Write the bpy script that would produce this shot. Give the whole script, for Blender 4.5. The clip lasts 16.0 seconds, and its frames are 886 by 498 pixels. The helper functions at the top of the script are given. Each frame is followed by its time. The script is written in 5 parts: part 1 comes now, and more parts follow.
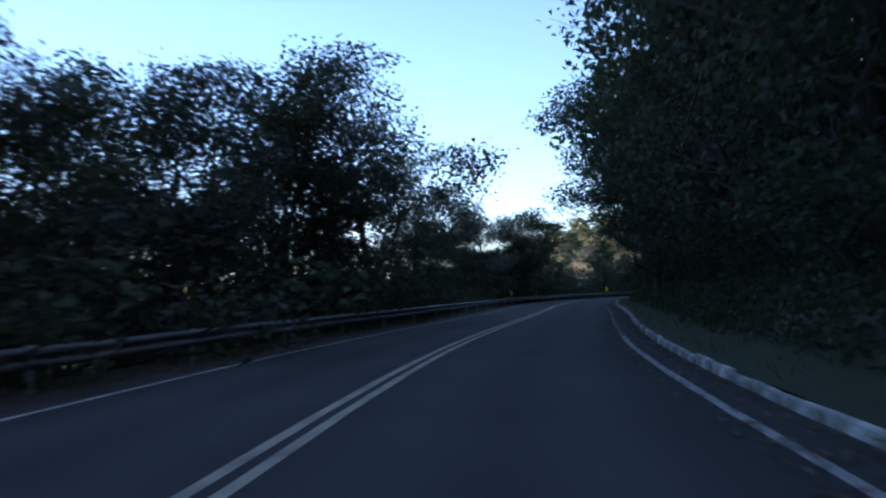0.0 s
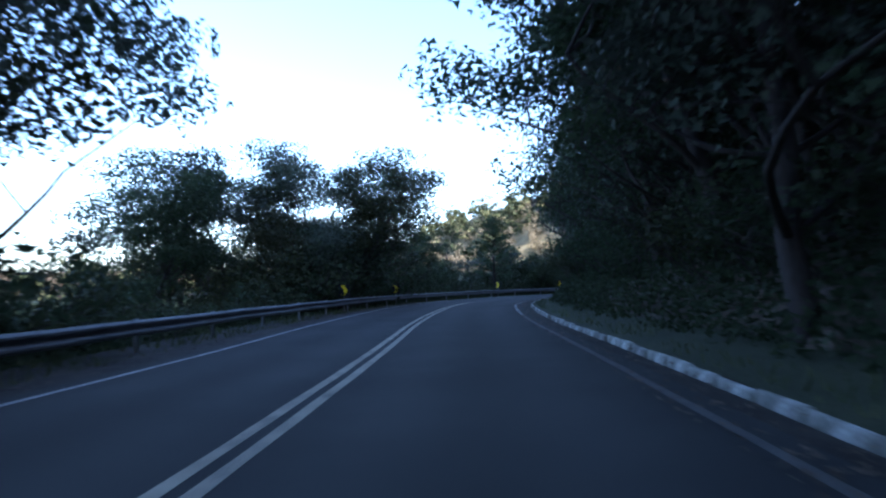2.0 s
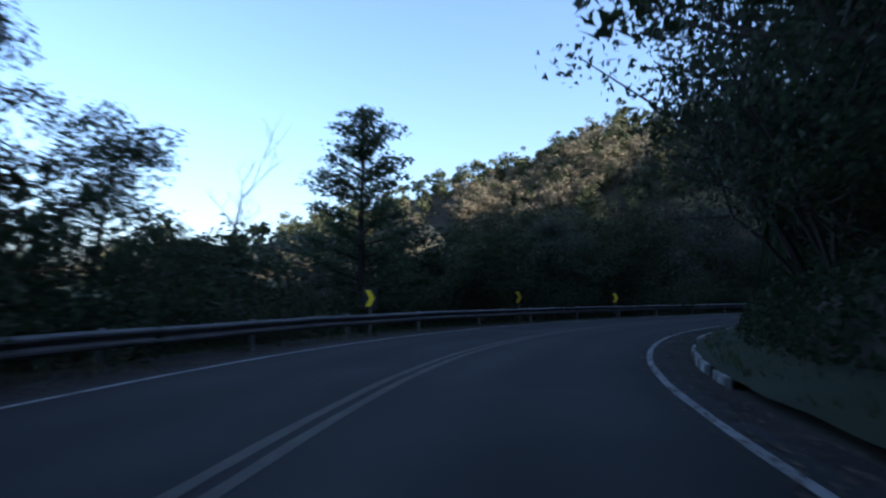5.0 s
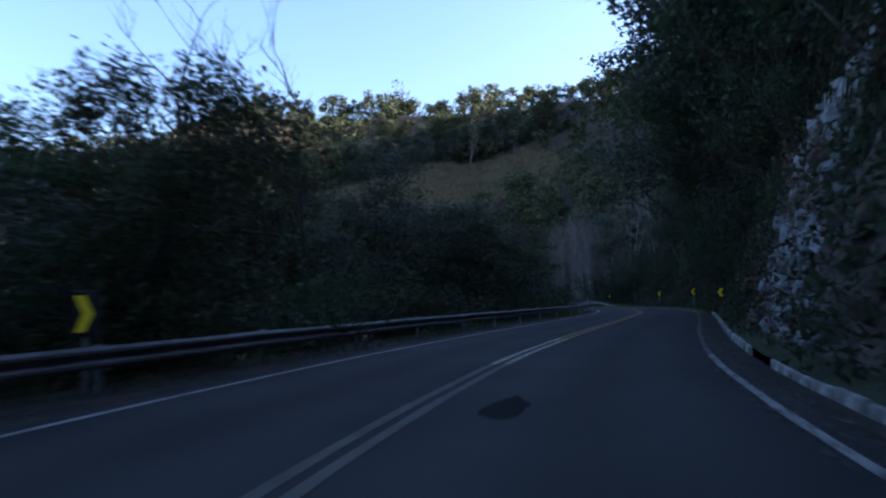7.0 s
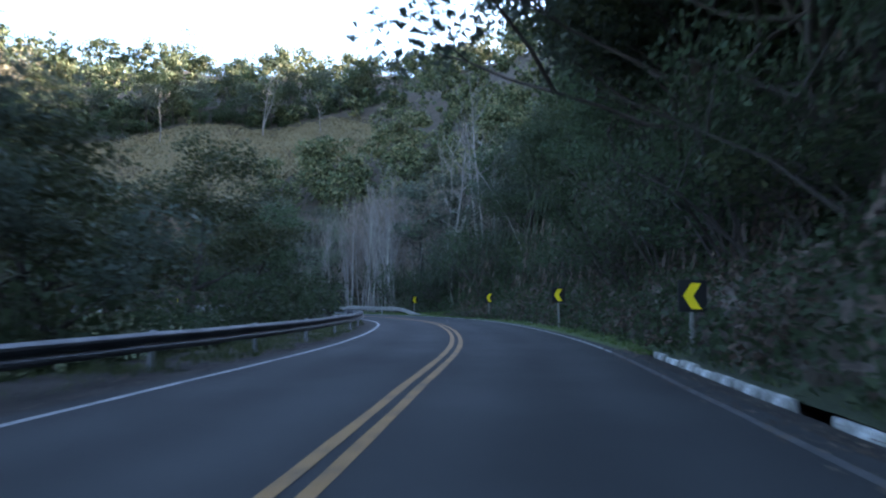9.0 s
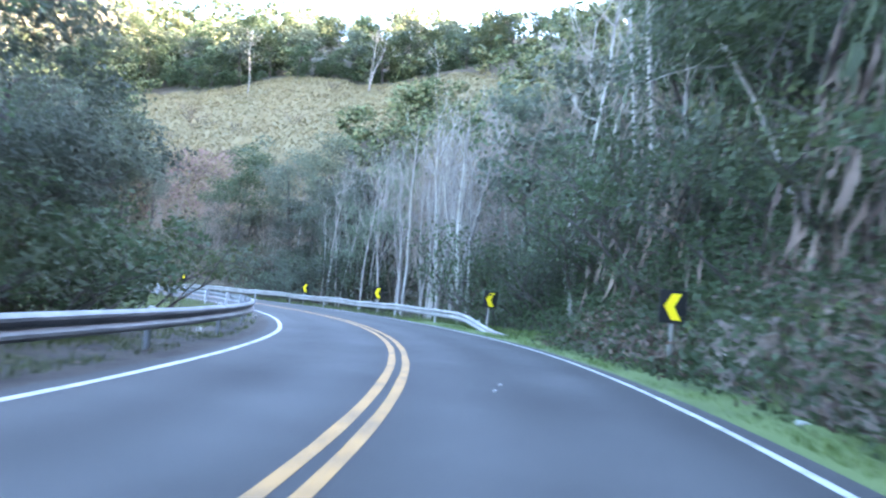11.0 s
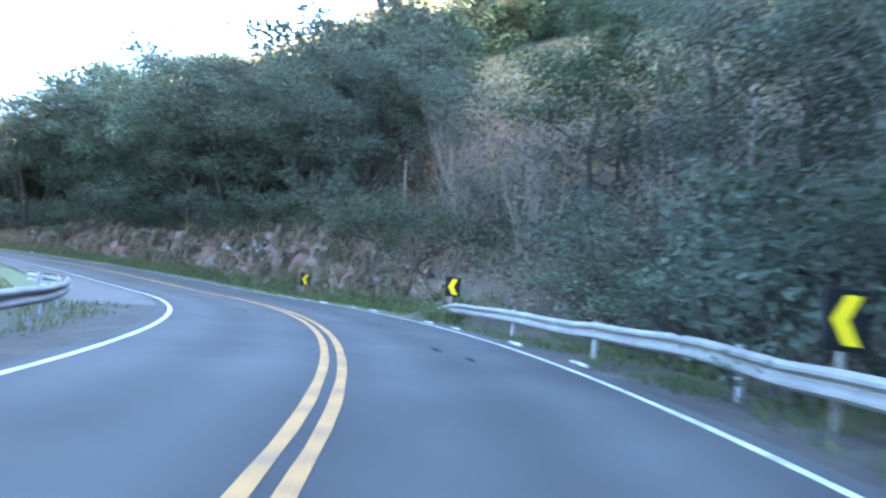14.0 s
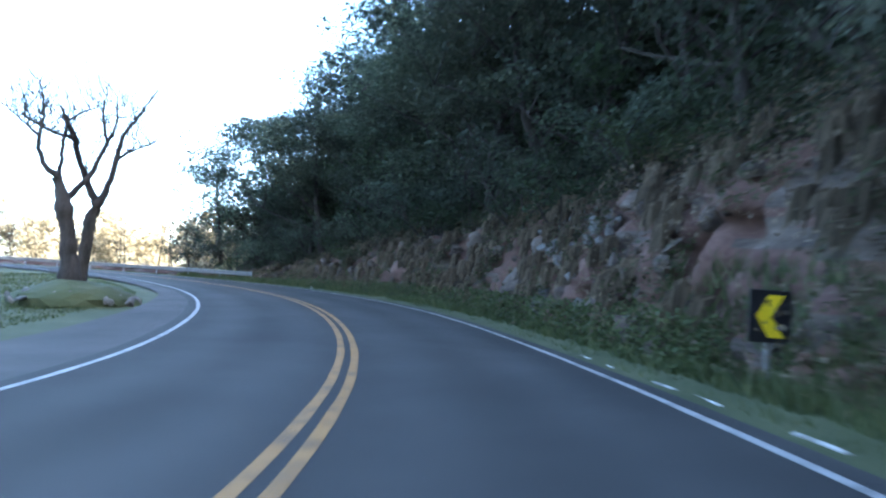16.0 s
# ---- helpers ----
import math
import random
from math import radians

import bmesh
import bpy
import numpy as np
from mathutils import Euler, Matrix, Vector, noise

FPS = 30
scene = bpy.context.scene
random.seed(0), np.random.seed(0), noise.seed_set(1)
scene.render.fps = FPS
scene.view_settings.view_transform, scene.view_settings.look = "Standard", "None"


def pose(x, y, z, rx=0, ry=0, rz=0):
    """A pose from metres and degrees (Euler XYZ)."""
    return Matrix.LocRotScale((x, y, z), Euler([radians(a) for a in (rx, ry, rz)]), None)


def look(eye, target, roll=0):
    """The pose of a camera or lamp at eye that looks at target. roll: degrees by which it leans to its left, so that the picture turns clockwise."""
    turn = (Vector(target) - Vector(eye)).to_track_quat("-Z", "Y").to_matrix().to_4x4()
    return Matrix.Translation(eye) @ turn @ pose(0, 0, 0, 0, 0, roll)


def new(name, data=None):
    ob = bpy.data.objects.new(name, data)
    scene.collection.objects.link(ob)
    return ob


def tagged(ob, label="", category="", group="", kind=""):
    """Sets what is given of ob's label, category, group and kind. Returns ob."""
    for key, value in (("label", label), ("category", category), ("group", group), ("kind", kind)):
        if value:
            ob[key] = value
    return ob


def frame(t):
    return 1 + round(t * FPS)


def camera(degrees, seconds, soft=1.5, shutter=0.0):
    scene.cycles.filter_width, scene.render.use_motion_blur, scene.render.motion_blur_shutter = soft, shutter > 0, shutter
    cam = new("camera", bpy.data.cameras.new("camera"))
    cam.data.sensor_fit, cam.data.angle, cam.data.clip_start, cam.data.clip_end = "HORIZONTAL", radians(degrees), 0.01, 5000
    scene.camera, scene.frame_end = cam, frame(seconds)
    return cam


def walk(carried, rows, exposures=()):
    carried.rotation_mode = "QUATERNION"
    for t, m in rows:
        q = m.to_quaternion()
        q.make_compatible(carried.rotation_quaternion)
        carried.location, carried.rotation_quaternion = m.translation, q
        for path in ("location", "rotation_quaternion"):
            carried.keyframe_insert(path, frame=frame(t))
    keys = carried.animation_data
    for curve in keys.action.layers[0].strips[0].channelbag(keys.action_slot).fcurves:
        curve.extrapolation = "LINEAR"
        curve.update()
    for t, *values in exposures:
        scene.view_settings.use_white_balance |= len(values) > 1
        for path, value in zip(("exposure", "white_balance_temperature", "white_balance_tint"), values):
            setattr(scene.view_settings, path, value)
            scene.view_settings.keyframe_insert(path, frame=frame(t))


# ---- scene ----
# The camera's walk: seconds, eye, then tilt, roll and heading in degrees.
cam = camera(67.15, 16.0, soft=2.2, shutter=0.32)
PATH = [
    (0.0, -0.00, 0.00, 1.087, 93.97, 2.21, 5.53),
    (0.5, 0.03, 6.96, 1.088, 94.23, 1.92, 1.28),
    (1.0, 0.58, 13.95, 1.089, 94.36, 2.61, -1.76),
    (1.5, 1.37, 20.60, 1.091, 93.42, 2.61, -4.74),
    (2.0, 2.23, 27.24, 1.092, 93.20, 1.55, -5.10),
    (2.5, 3.11, 34.02, 1.091, 93.46, 1.06, -4.08),
    (3.0, 4.02, 41.15, 1.091, 92.36, 0.90, -4.15),
    (3.5, 4.94, 48.32, 1.091, 93.56, 0.56, -4.72),
    (4.0, 6.01, 55.49, 1.091, 94.00, 0.35, -6.69),
    (4.5, 7.43, 62.58, 1.091, 94.16, 0.24, -10.54),
    (5.0, 9.43, 69.51, 1.090, 94.17, 0.18, -16.22),
    (5.5, 12.20, 76.12, 1.089, 94.05, 0.17, -23.44),
    (6.0, 15.82, 82.24, 1.089, 94.51, 1.69, -31.84),
    (6.5, 20.35, 87.65, 1.088, 94.05, 2.28, -39.78),
    (7.0, 25.61, 92.39, 1.087, 94.51, 1.52, -46.27),
    (7.5, 31.59, 96.43, 1.090, 95.19, 1.52, -51.50),
    (8.0, 38.08, 99.89, 1.090, 95.33, 1.29, -57.01),
    (8.5, 44.89, 102.96, 1.091, 94.70, 0.53, -60.02),
    (9.0, 51.79, 105.83, 1.092, 94.47, -0.10, -61.25),
    (9.5, 58.64, 108.65, 1.092, 94.42, -0.75, -61.02),
    (10.0, 65.29, 111.57, 1.093, 94.48, -1.58, -59.06),
    (10.5, 71.56, 114.75, 1.095, 94.73, -2.82, -55.30),
    (11.0, 77.27, 118.31, 1.096, 94.25, -4.76, -48.98),
    (11.5, 82.24, 122.10, 1.096, 95.18, -5.49, -43.72),
    (12.0, 86.54, 126.21, 1.095, 94.12, -5.89, -38.42),
    (12.5, 90.37, 130.86, 1.096, 93.86, -6.11, -32.80),
    (13.0, 93.63, 135.98, 1.095, 94.27, -5.54, -25.63),
    (13.5, 96.31, 141.59, 1.094, 92.92, -4.60, -20.30),
    (14.0, 98.35, 147.58, 1.093, 93.20, -4.20, -13.37),
    (14.5, 99.65, 153.79, 1.090, 95.31, -3.89, -3.46),
    (15.0, 100.09, 160.09, 1.089, 96.12, -3.70, 4.34),
    (15.5, 99.69, 166.71, 1.090, 94.80, -2.76, 12.04),
    (16.0, 98.42, 173.34, 1.088, 94.04, -1.13, 19.73),
]
walk(cam, [(t, pose(x, y, z, rx, ry, rz)) for t, x, y, z, rx, ry, rz in PATH], exposures=[
    (0.0, 2.0, 5250, 17), (1.5, 2.9, 5000, 18), (3.2, 2.3, 5050, 18), (5.3, 1.82, 5250, 16),
    (7.0, 2.12, 5250, 19), (7.6, 2.65, 5350, 16), (8.2, 3.35, 5550, 14), (9.0, 3.9, 5700, 14), (10.3, 5.6, 5850, 14),
    (11.5, 6.0, 6000, 15), (13.2, 5.7, 5650, 13), (14.5, 5.42, 5450, 9), (15.4, 4.67, 5350, 9), (16.0, 4.15, 5350, 9)])

# ---- light: clear evening sky, low sun behind the ridge on the hill side ----
SUN_HEADING, SUN_HEIGHT = 128.0, 18.5      # degrees clockwise from +y, and above the horizon
world = bpy.data.worlds.new("world")
scene.world = world
world.use_nodes = True
sky = world.node_tree.nodes.new("ShaderNodeTexSky")
sky.sky_type, sky.sun_disc = "NISHITA", False
sky.sun_elevation, sky.sun_rotation = radians(SUN_HEIGHT), radians(SUN_HEADING)
sky.air_density, sky.dust_density, sky.ozone_density = 1.0, 2.0, 1.0
back = world.node_tree.nodes["Background"]
world.node_tree.links.new(sky.outputs["Color"], back.inputs["Color"])
back.inputs["Strength"].default_value = 0.10
sun_data = bpy.data.lights.new("sun", "SUN")
sun_data.energy, sun_data.angle, sun_data.color = 5.0, radians(0.53), (1.0, 0.83, 0.62)
sun = new("sun", sun_data)
sh, se = radians(SUN_HEADING), radians(SUN_HEIGHT)
sun.matrix_world = look((300 * math.sin(sh) * math.cos(se), 300 * math.cos(sh) * math.cos(se), 300 * math.sin(se)), (0, 0, 0))


# ---- materials ----
def material(name, colours, scale=3.0, rough=0.85, metal=0.0, bump=0.3, fine=40.0, spread=0.5, island=False, thing=0.0, through_light=0.0, stretch=(1, 1, 1), spec=0.3):
    """Two scales of noise between the colours, fine relief, and shade by piece or thing."""
    m = bpy.data.materials.new(name)
    m.use_nodes = True
    nt = m.node_tree
    n, link = nt.nodes, nt.links.new
    b = n["Principled BSDF"]
    tc = n.new("ShaderNodeTexCoord")
    mp = n.new("ShaderNodeMapping")
    mp.inputs["Scale"].default_value = stretch
    link(tc.outputs["Object"], mp.inputs["Vector"])
    big, small = n.new("ShaderNodeTexNoise"), n.new("ShaderNodeTexNoise")
    for tex, s, d in ((big, scale, 6.0), (small, fine, 3.0)):
        tex.inputs["Scale"].default_value, tex.inputs["Detail"].default_value = s, d
        link(mp.outputs["Vector"], tex.inputs["Vector"])
    mix = n.new("ShaderNodeMath")
    mix.operation = "MULTIPLY_ADD"
    mix.inputs[1].default_value = 0.35
    link(small.outputs["Fac"], mix.inputs[0])
    half = n.new("ShaderNodeMath")
    half.operation = "MULTIPLY"
    half.inputs[1].default_value = 0.65
    link(big.outputs["Fac"], half.inputs[0])
    link(half.outputs[0], mix.inputs[2])
    value = mix.outputs[0]
    if island:
        geo = n.new("ShaderNodeNewGeometry")
        add = n.new("ShaderNodeMath")
        add.operation = "MULTIPLY_ADD"
        add.inputs[1].default_value = 0.5
        link(geo.outputs["Random Per Island"], add.inputs[0])
        sub = n.new("ShaderNodeMath")
        sub.operation = "SUBTRACT"
        sub.inputs[1].default_value = 0.25
        link(value, sub.inputs[0])
        link(sub.outputs[0], add.inputs[2])
        value = add.outputs[0]
    ramp = n.new("ShaderNodeValToRGB")
    lo, hi = 0.5 - spread / 2, 0.5 + spread / 2
    el = ramp.color_ramp.elements
    el[0].position, el[1].position = lo, hi
    el[0].color, el[1].color = (*colours[0], 1), (*colours[-1], 1)
    for i, c in enumerate(colours[1:-1], 1):
        e = el.new(lo + (hi - lo) * i / (len(colours) - 1))
        e.color = (*c, 1)
    link(value, ramp.inputs["Fac"])
    colour = ramp.outputs["Color"]
    if thing:
        info = n.new("ShaderNodeObjectInfo")
        rng = n.new("ShaderNodeMapRange")
        rng.inputs["To Min"].default_value, rng.inputs["To Max"].default_value = 1 - thing, 1 + thing
        link(info.outputs["Random"], rng.inputs["Value"])
        hsv = n.new("ShaderNodeHueSaturation")
        link(rng.outputs["Result"], hsv.inputs["Value"])
        hue = n.new("ShaderNodeMapRange")
        hue.inputs["To Min"].default_value, hue.inputs["To Max"].default_value = 0.475, 0.515
        link(info.outputs["Random"], hue.inputs["Value"])
        link(hue.outputs["Result"], hsv.inputs["Hue"])
        link(colour, hsv.inputs["Color"])
        colour = hsv.outputs["Color"]
    link(colour, b.inputs["Base Color"])
    b.inputs["Roughness"].default_value, b.inputs["Metallic"].default_value = rough, metal
    b.inputs["Specular IOR Level"].default_value = spec
    if bump:
        bp = n.new("ShaderNodeBump")
        bp.inputs["Strength"].default_value, bp.inputs["Distance"].default_value = bump, 0.02
        link(small.outputs["Fac"], bp.inputs["Height"])
        link(bp.outputs["Normal"], b.inputs["Normal"])
    if through_light:
        tr = n.new("ShaderNodeBsdfTranslucent")
        link(colour, tr.inputs["Color"])
        ms = n.new("ShaderNodeMixShader")
        ms.inputs["Fac"].default_value = through_light
        link(b.outputs["BSDF"], ms.inputs[1])
        link(tr.outputs["BSDF"], ms.inputs[2])
        link(ms.outputs["Shader"], n["Material Output"].inputs["Surface"])
    return m


ASPHALT = material("asphalt", [(0.024, 0.0245, 0.0245), (0.036, 0.037, 0.0365), (0.050, 0.0505, 0.0495)], 0.35, 0.85, bump=0.35, fine=90, spread=0.45, spec=0.12)
LAYBY = material("worn_layby_asphalt", [(0.026, 0.026, 0.026), (0.044, 0.042, 0.040), (0.066, 0.062, 0.057)], 0.5, 0.9, bump=0.5, fine=70, spread=0.45)


def add_wheel_tracks(m, amount=0.13):
    """Paler polished wheel tracks and darker oil lines along the lanes."""
    nt = m.node_tree
    n, link = nt.nodes, nt.links.new
    across = n.new("ShaderNodeAttribute")
    across.attribute_name = "across"
    side = n.new("ShaderNodeMath")
    side.operation = "ABSOLUTE"
    link(across.outputs["Fac"], side.inputs[0])
    turn = n.new("ShaderNodeMath")
    turn.operation = "MULTIPLY_ADD"
    turn.inputs[1].default_value, turn.inputs[2].default_value = 2 * math.pi / 1.65, -2 * math.pi * 0.85 / 1.65
    link(side.outputs[0], turn.inputs[0])
    wave = n.new("ShaderNodeMath")
    wave.operation = "COSINE"
    link(turn.outputs[0], wave.inputs[0])
    patchy = n.new("ShaderNodeTexNoise")
    patchy.inputs["Scale"].default_value, patchy.inputs["Detail"].default_value = 0.22, 5.0
    link(n["Texture Coordinate"].outputs["Object"], patchy.inputs["Vector"])
    part_of = n.new("ShaderNodeMath")
    part_of.operation = "MULTIPLY"
    link(wave.outputs[0], part_of.inputs[0])
    link(patchy.outputs["Fac"], part_of.inputs[1])
    value = n.new("ShaderNodeMath")
    value.operation = "MULTIPLY_ADD"
    value.inputs[1].default_value, value.inputs[2].default_value = 2 * amount, 1.0
    link(part_of.outputs[0], value.inputs[0])
    hsv = n.new("ShaderNodeHueSaturation")
    link(value.outputs[0], hsv.inputs["Value"])
    link(n["Color Ramp"].outputs["Color"], hsv.inputs["Color"])
    link(hsv.outputs["Color"], n["Principled BSDF"].inputs["Base Color"])


add_wheel_tracks(ASPHALT)
SHOULDER = material("gravelly_shoulder", [(0.012, 0.011, 0.009), (0.025, 0.0215, 0.0175), (0.048, 0.042, 0.034)], 1.2, 0.95, bump=0.8, fine=60, spread=0.4)
WHITE_LINE = material("white_line_paint", [(0.053, 0.053, 0.053), (0.238, 0.238, 0.233), (0.326, 0.326, 0.321)], 2.5, 0.7, fine=45, spread=0.42)
YELLOW_LINE = material("yellow_line_paint", [(0.055, 0.041, 0.025), (0.205, 0.108, 0.027), (0.265, 0.145, 0.038)], 2.0, 0.7, fine=45, spread=0.42)
FADED_WHITE = material("nearly_worn_off_white_paint", [(0.036, 0.036, 0.036), (0.070, 0.069, 0.067), (0.125, 0.123, 0.12)], 2.5, 0.8, fine=45, spread=0.5)
# Paler yellow puts the cool tint of the light into the paint.
PALE_YELLOW = material("bleached_yellow_paint", [(0.05, 0.047, 0.042), (0.24, 0.215, 0.155), (0.34, 0.31, 0.23)], 2.0, 0.7, fine=45, spread=0.42)
# Greyed yellow puts the deep shade on its stretch into the paint.
SHADE_YELLOW = material("nearly_worn_off_yellow_paint", [(0.036, 0.036, 0.034), (0.075, 0.070, 0.058), (0.12, 0.11, 0.088)], 2.0, 0.8, fine=45, spread=0.5)
KERB_WHITE = material("whitewashed_concrete", [(0.05, 0.055, 0.042), (0.25, 0.25, 0.23), (0.58, 0.58, 0.56)], 2.6, 0.9, fine=22, spread=0.4, thing=0.3)
STEEL = material("weathered_galvanised_steel", [(0.075, 0.074, 0.072), (0.138, 0.136, 0.131), (0.205, 0.201, 0.193)], 1.5, 0.62, metal=0.3, bump=0.1, fine=25, spread=0.5, thing=0.08)
# Dull steel; the dark trees its face reflects are put into the colour.
DARK_STEEL = material("dull_rusting_steel", [(0.059, 0.061, 0.063), (0.108, 0.112, 0.116), (0.175, 0.178, 0.183)], 1.5, 0.6, metal=0.4, bump=0.1, fine=25, spread=0.5, thing=0.1)
POST_STEEL = material("dull_post_steel", [(0.16, 0.165, 0.17), (0.30, 0.31, 0.32)], 4, 0.6, metal=0.4, bump=0.15, fine=30, thing=0.1)
SIGN_BLACK = material("black_sign_sheet", [(0.008, 0.008, 0.009), (0.018, 0.018, 0.02)], 3, 0.45, bump=0.0, fine=20)
SIGN_YELLOW = material("yellow_reflective_sheet", [(0.70, 0.52, 0.01), (0.85, 0.66, 0.02)], 3, 0.35, bump=0.0, fine=30, spread=0.7)
SIGN_POST = material("grey_weathered_post", [(0.10, 0.095, 0.09), (0.22, 0.21, 0.19)], 5, 0.85, fine=40, stretch=(1, 1, 0.2))
SOIL = material("leaf_littered_soil", [(0.0170, 0.0145, 0.0102), (0.0382, 0.0306, 0.0204), (0.0638, 0.0510, 0.0340)], 0.6, 0.95, bump=0.8, fine=12)
GRASS_GROUND = material("short_grass_ground", [(0.026, 0.034, 0.013), (0.050, 0.060, 0.025), (0.082, 0.085, 0.042)], 0.5, 0.95, bump=0.8, fine=25)
LUSH_GROUND = material("lush_verge_ground", [(0.030, 0.045, 0.012), (0.056, 0.082, 0.022), (0.088, 0.110, 0.036)], 0.6, 0.95, bump=0.8, fine=25)
# Darker copy of the grass ground: shade under the trees put into colour.
SHADED_VERGE = material("mossy_leaf_soil", [(0.0128, 0.0152, 0.0072), (0.0224, 0.0296, 0.0120), (0.0416, 0.0448, 0.0208)], 0.7, 0.95, bump=0.9, fine=18)
DRY_MEADOW = material("dry_meadow_ground", [(0.10, 0.08, 0.04), (0.20, 0.165, 0.085), (0.30, 0.26, 0.14)], 0.3, 0.95, bump=0.8, fine=15)
PALE_ROCK = material("pale_lichened_rock", [(0.05, 0.05, 0.05), (0.17, 0.175, 0.18), (0.32, 0.33, 0.34)], 1.3, 0.9, bump=1.0, fine=9, spread=0.4)
TAR = material("tar_patch", [(0.011, 0.011, 0.012), (0.020, 0.020, 0.021)], 3, 0.95, bump=0.3, fine=60, spec=0.05)
ROCK = material("broken_rock_face", [(0.016, 0.013, 0.011), (0.050, 0.038, 0.030), (0.088, 0.068, 0.054), (0.16, 0.134, 0.115)], 1.1, 0.9, bump=1.0, fine=9, spread=0.45, stretch=(1, 1, 1.8))
RED_BANK = material("red_earth", [(0.030, 0.016, 0.012), (0.084, 0.047, 0.036), (0.140, 0.088, 0.068)], 0.8, 0.95, bump=1.0, fine=10, spread=0.5)
STONE = material("loose_stone", [(0.048, 0.045, 0.042), (0.120, 0.114, 0.108), (0.204, 0.198, 0.192)], 3, 0.9, bump=0.8, fine=15, thing=0.3)
TWIG_BARK = material("grey_twig_bark", [(0.052, 0.043, 0.036), (0.115, 0.096, 0.082), (0.185, 0.158, 0.136)], 2.5, 0.85, bump=0.3, fine=14, thing=0.15)
BARK = material("dark_bark", [(0.010, 0.008, 0.007), (0.033, 0.027, 0.023), (0.058, 0.052, 0.046)], 3, 0.9, bump=0.8, fine=18, stretch=(1, 1, 0.25), thing=0.2)
PALE_BARK = material("pale_smooth_bark", [(0.051, 0.047, 0.042), (0.129, 0.121, 0.111), (0.226, 0.215, 0.199)], 2.5, 0.8, bump=0.4, fine=14, stretch=(1, 1, 0.4), thing=0.2)
LEAF = material("evergreen_leaves", [(0.026, 0.039, 0.019), (0.0365, 0.053, 0.026), (0.048, 0.066, 0.033)], 0.5, 0.6, bump=0.0, fine=3, spread=0.6, island=True, thing=0.3, spec=0.15, through_light=0.42)
LEAF_OLIVE = material("olive_leaves", [(0.029, 0.036, 0.016), (0.040, 0.048, 0.021), (0.052, 0.060, 0.027)], 0.5, 0.6, bump=0.0, fine=3, spread=0.6, island=True, thing=0.3, spec=0.15, through_light=0.42)
LEAF_GREY = material("grey_green_leaves", [(0.039, 0.050, 0.035), (0.052, 0.064, 0.046), (0.067, 0.079, 0.058)], 0.5, 0.6, bump=0.0, fine=3, spread=0.6, island=True, thing=0.3, spec=0.15, through_light=0.42)
# Lighter copy of the leaf colours: veiling haze and open sky put in.
LEAF_HAZE = material("sage_green_leaves", [(0.045, 0.058, 0.038), (0.072, 0.088, 0.058), (0.105, 0.120, 0.082)], 0.5, 0.65, bump=0.0, fine=3, spread=0.6, island=True, thing=0.3, spec=0.12, through_light=0.42)
LEAF_DRY = material("dry_leaves", [(0.045, 0.032, 0.022), (0.095, 0.072, 0.05), (0.17, 0.135, 0.095)], 0.5, 0.8, bump=0.0, fine=3, spread=0.6, island=True, thing=0.25, through_light=0.25)
GRASS = material("grass_blades", [(0.030, 0.042, 0.014), (0.062, 0.082, 0.028), (0.105, 0.115, 0.050)], 0.6, 0.7, bump=0.0, fine=4, spread=0.6, island=True, through_light=0.3)
LUSH_GRASS = material("lush_grass_blades", [(0.034, 0.054, 0.013), (0.070, 0.110, 0.027), (0.115, 0.145, 0.050)], 0.6, 0.7, bump=0.0, fine=4, spread=0.6, island=True, through_light=0.3)
WITHERED = material("withered_hanging_grass", [(0.040, 0.031, 0.020), (0.085, 0.066, 0.043), (0.150, 0.122, 0.082)], 0.4, 0.85, bump=0.0, fine=4, spread=0.6, island=True, through_light=0.2)
HILL_GRASS = material("pale_hillside_grass", [(0.084, 0.072, 0.036), (0.108, 0.092, 0.047), (0.134, 0.113, 0.060)], 0.15, 0.8, bump=0.0, fine=3, spread=0.6, island=True, through_light=0.3)
# Pale leaf colours with the sunlight on distant woods put in.
SUNLIT_LEAF = material("dry_grass_blades", [(0.07, 0.058, 0.035), (0.16, 0.138, 0.085), (0.29, 0.25, 0.165)], 0.4, 0.8, bump=0.0, fine=4, spread=0.6, island=True, through_light=0.3)
FAR_WOODS = material("hillside_leaves", [(0.020, 0.030, 0.014), (0.058, 0.076, 0.034), (0.13, 0.125, 0.062)], 0.06, 0.7, bump=0.0, fine=0.5, spread=0.5, island=True, spec=0.15, through_light=0.2)


# ---- the road's line: stations every nine metres ----
CENTRE = [(-1.0, -60.0), (-1.1, -51.0), (-1.3, -42.0), (-1.4, -33.0), (-1.5, -24.0), (-1.6, -15.0), (-1.7, -6.0), (-1.8, 3.0), (-1.4, 12.0),
          (-0.4, 20.9), (0.9, 29.8), (2.1, 38.7), (3.2, 47.7), (4.6, 56.6), (6.4, 65.4), (9.3, 73.9), (13.4, 81.9), (19.0, 88.9), (25.9, 94.6),
          (33.7, 99.2), (41.8, 103.0), (50.1, 106.5), (58.4, 110.0), (66.6, 113.6), (74.5, 118.0), (81.9, 123.1), (88.3, 129.4), (93.3, 136.8),
          (96.8, 145.1), (98.8, 153.9), (99.1, 162.8), (97.7, 171.7), (94.7, 180.2), (90.4, 188.0), (84.8, 195.1), (78.2, 201.1), (70.7, 206.1),
          (62.6, 209.7), (54.0, 212.0), (45.0, 212.9), (36.0, 213.0), (27.0, 212.1), (18.0, 210.2)]
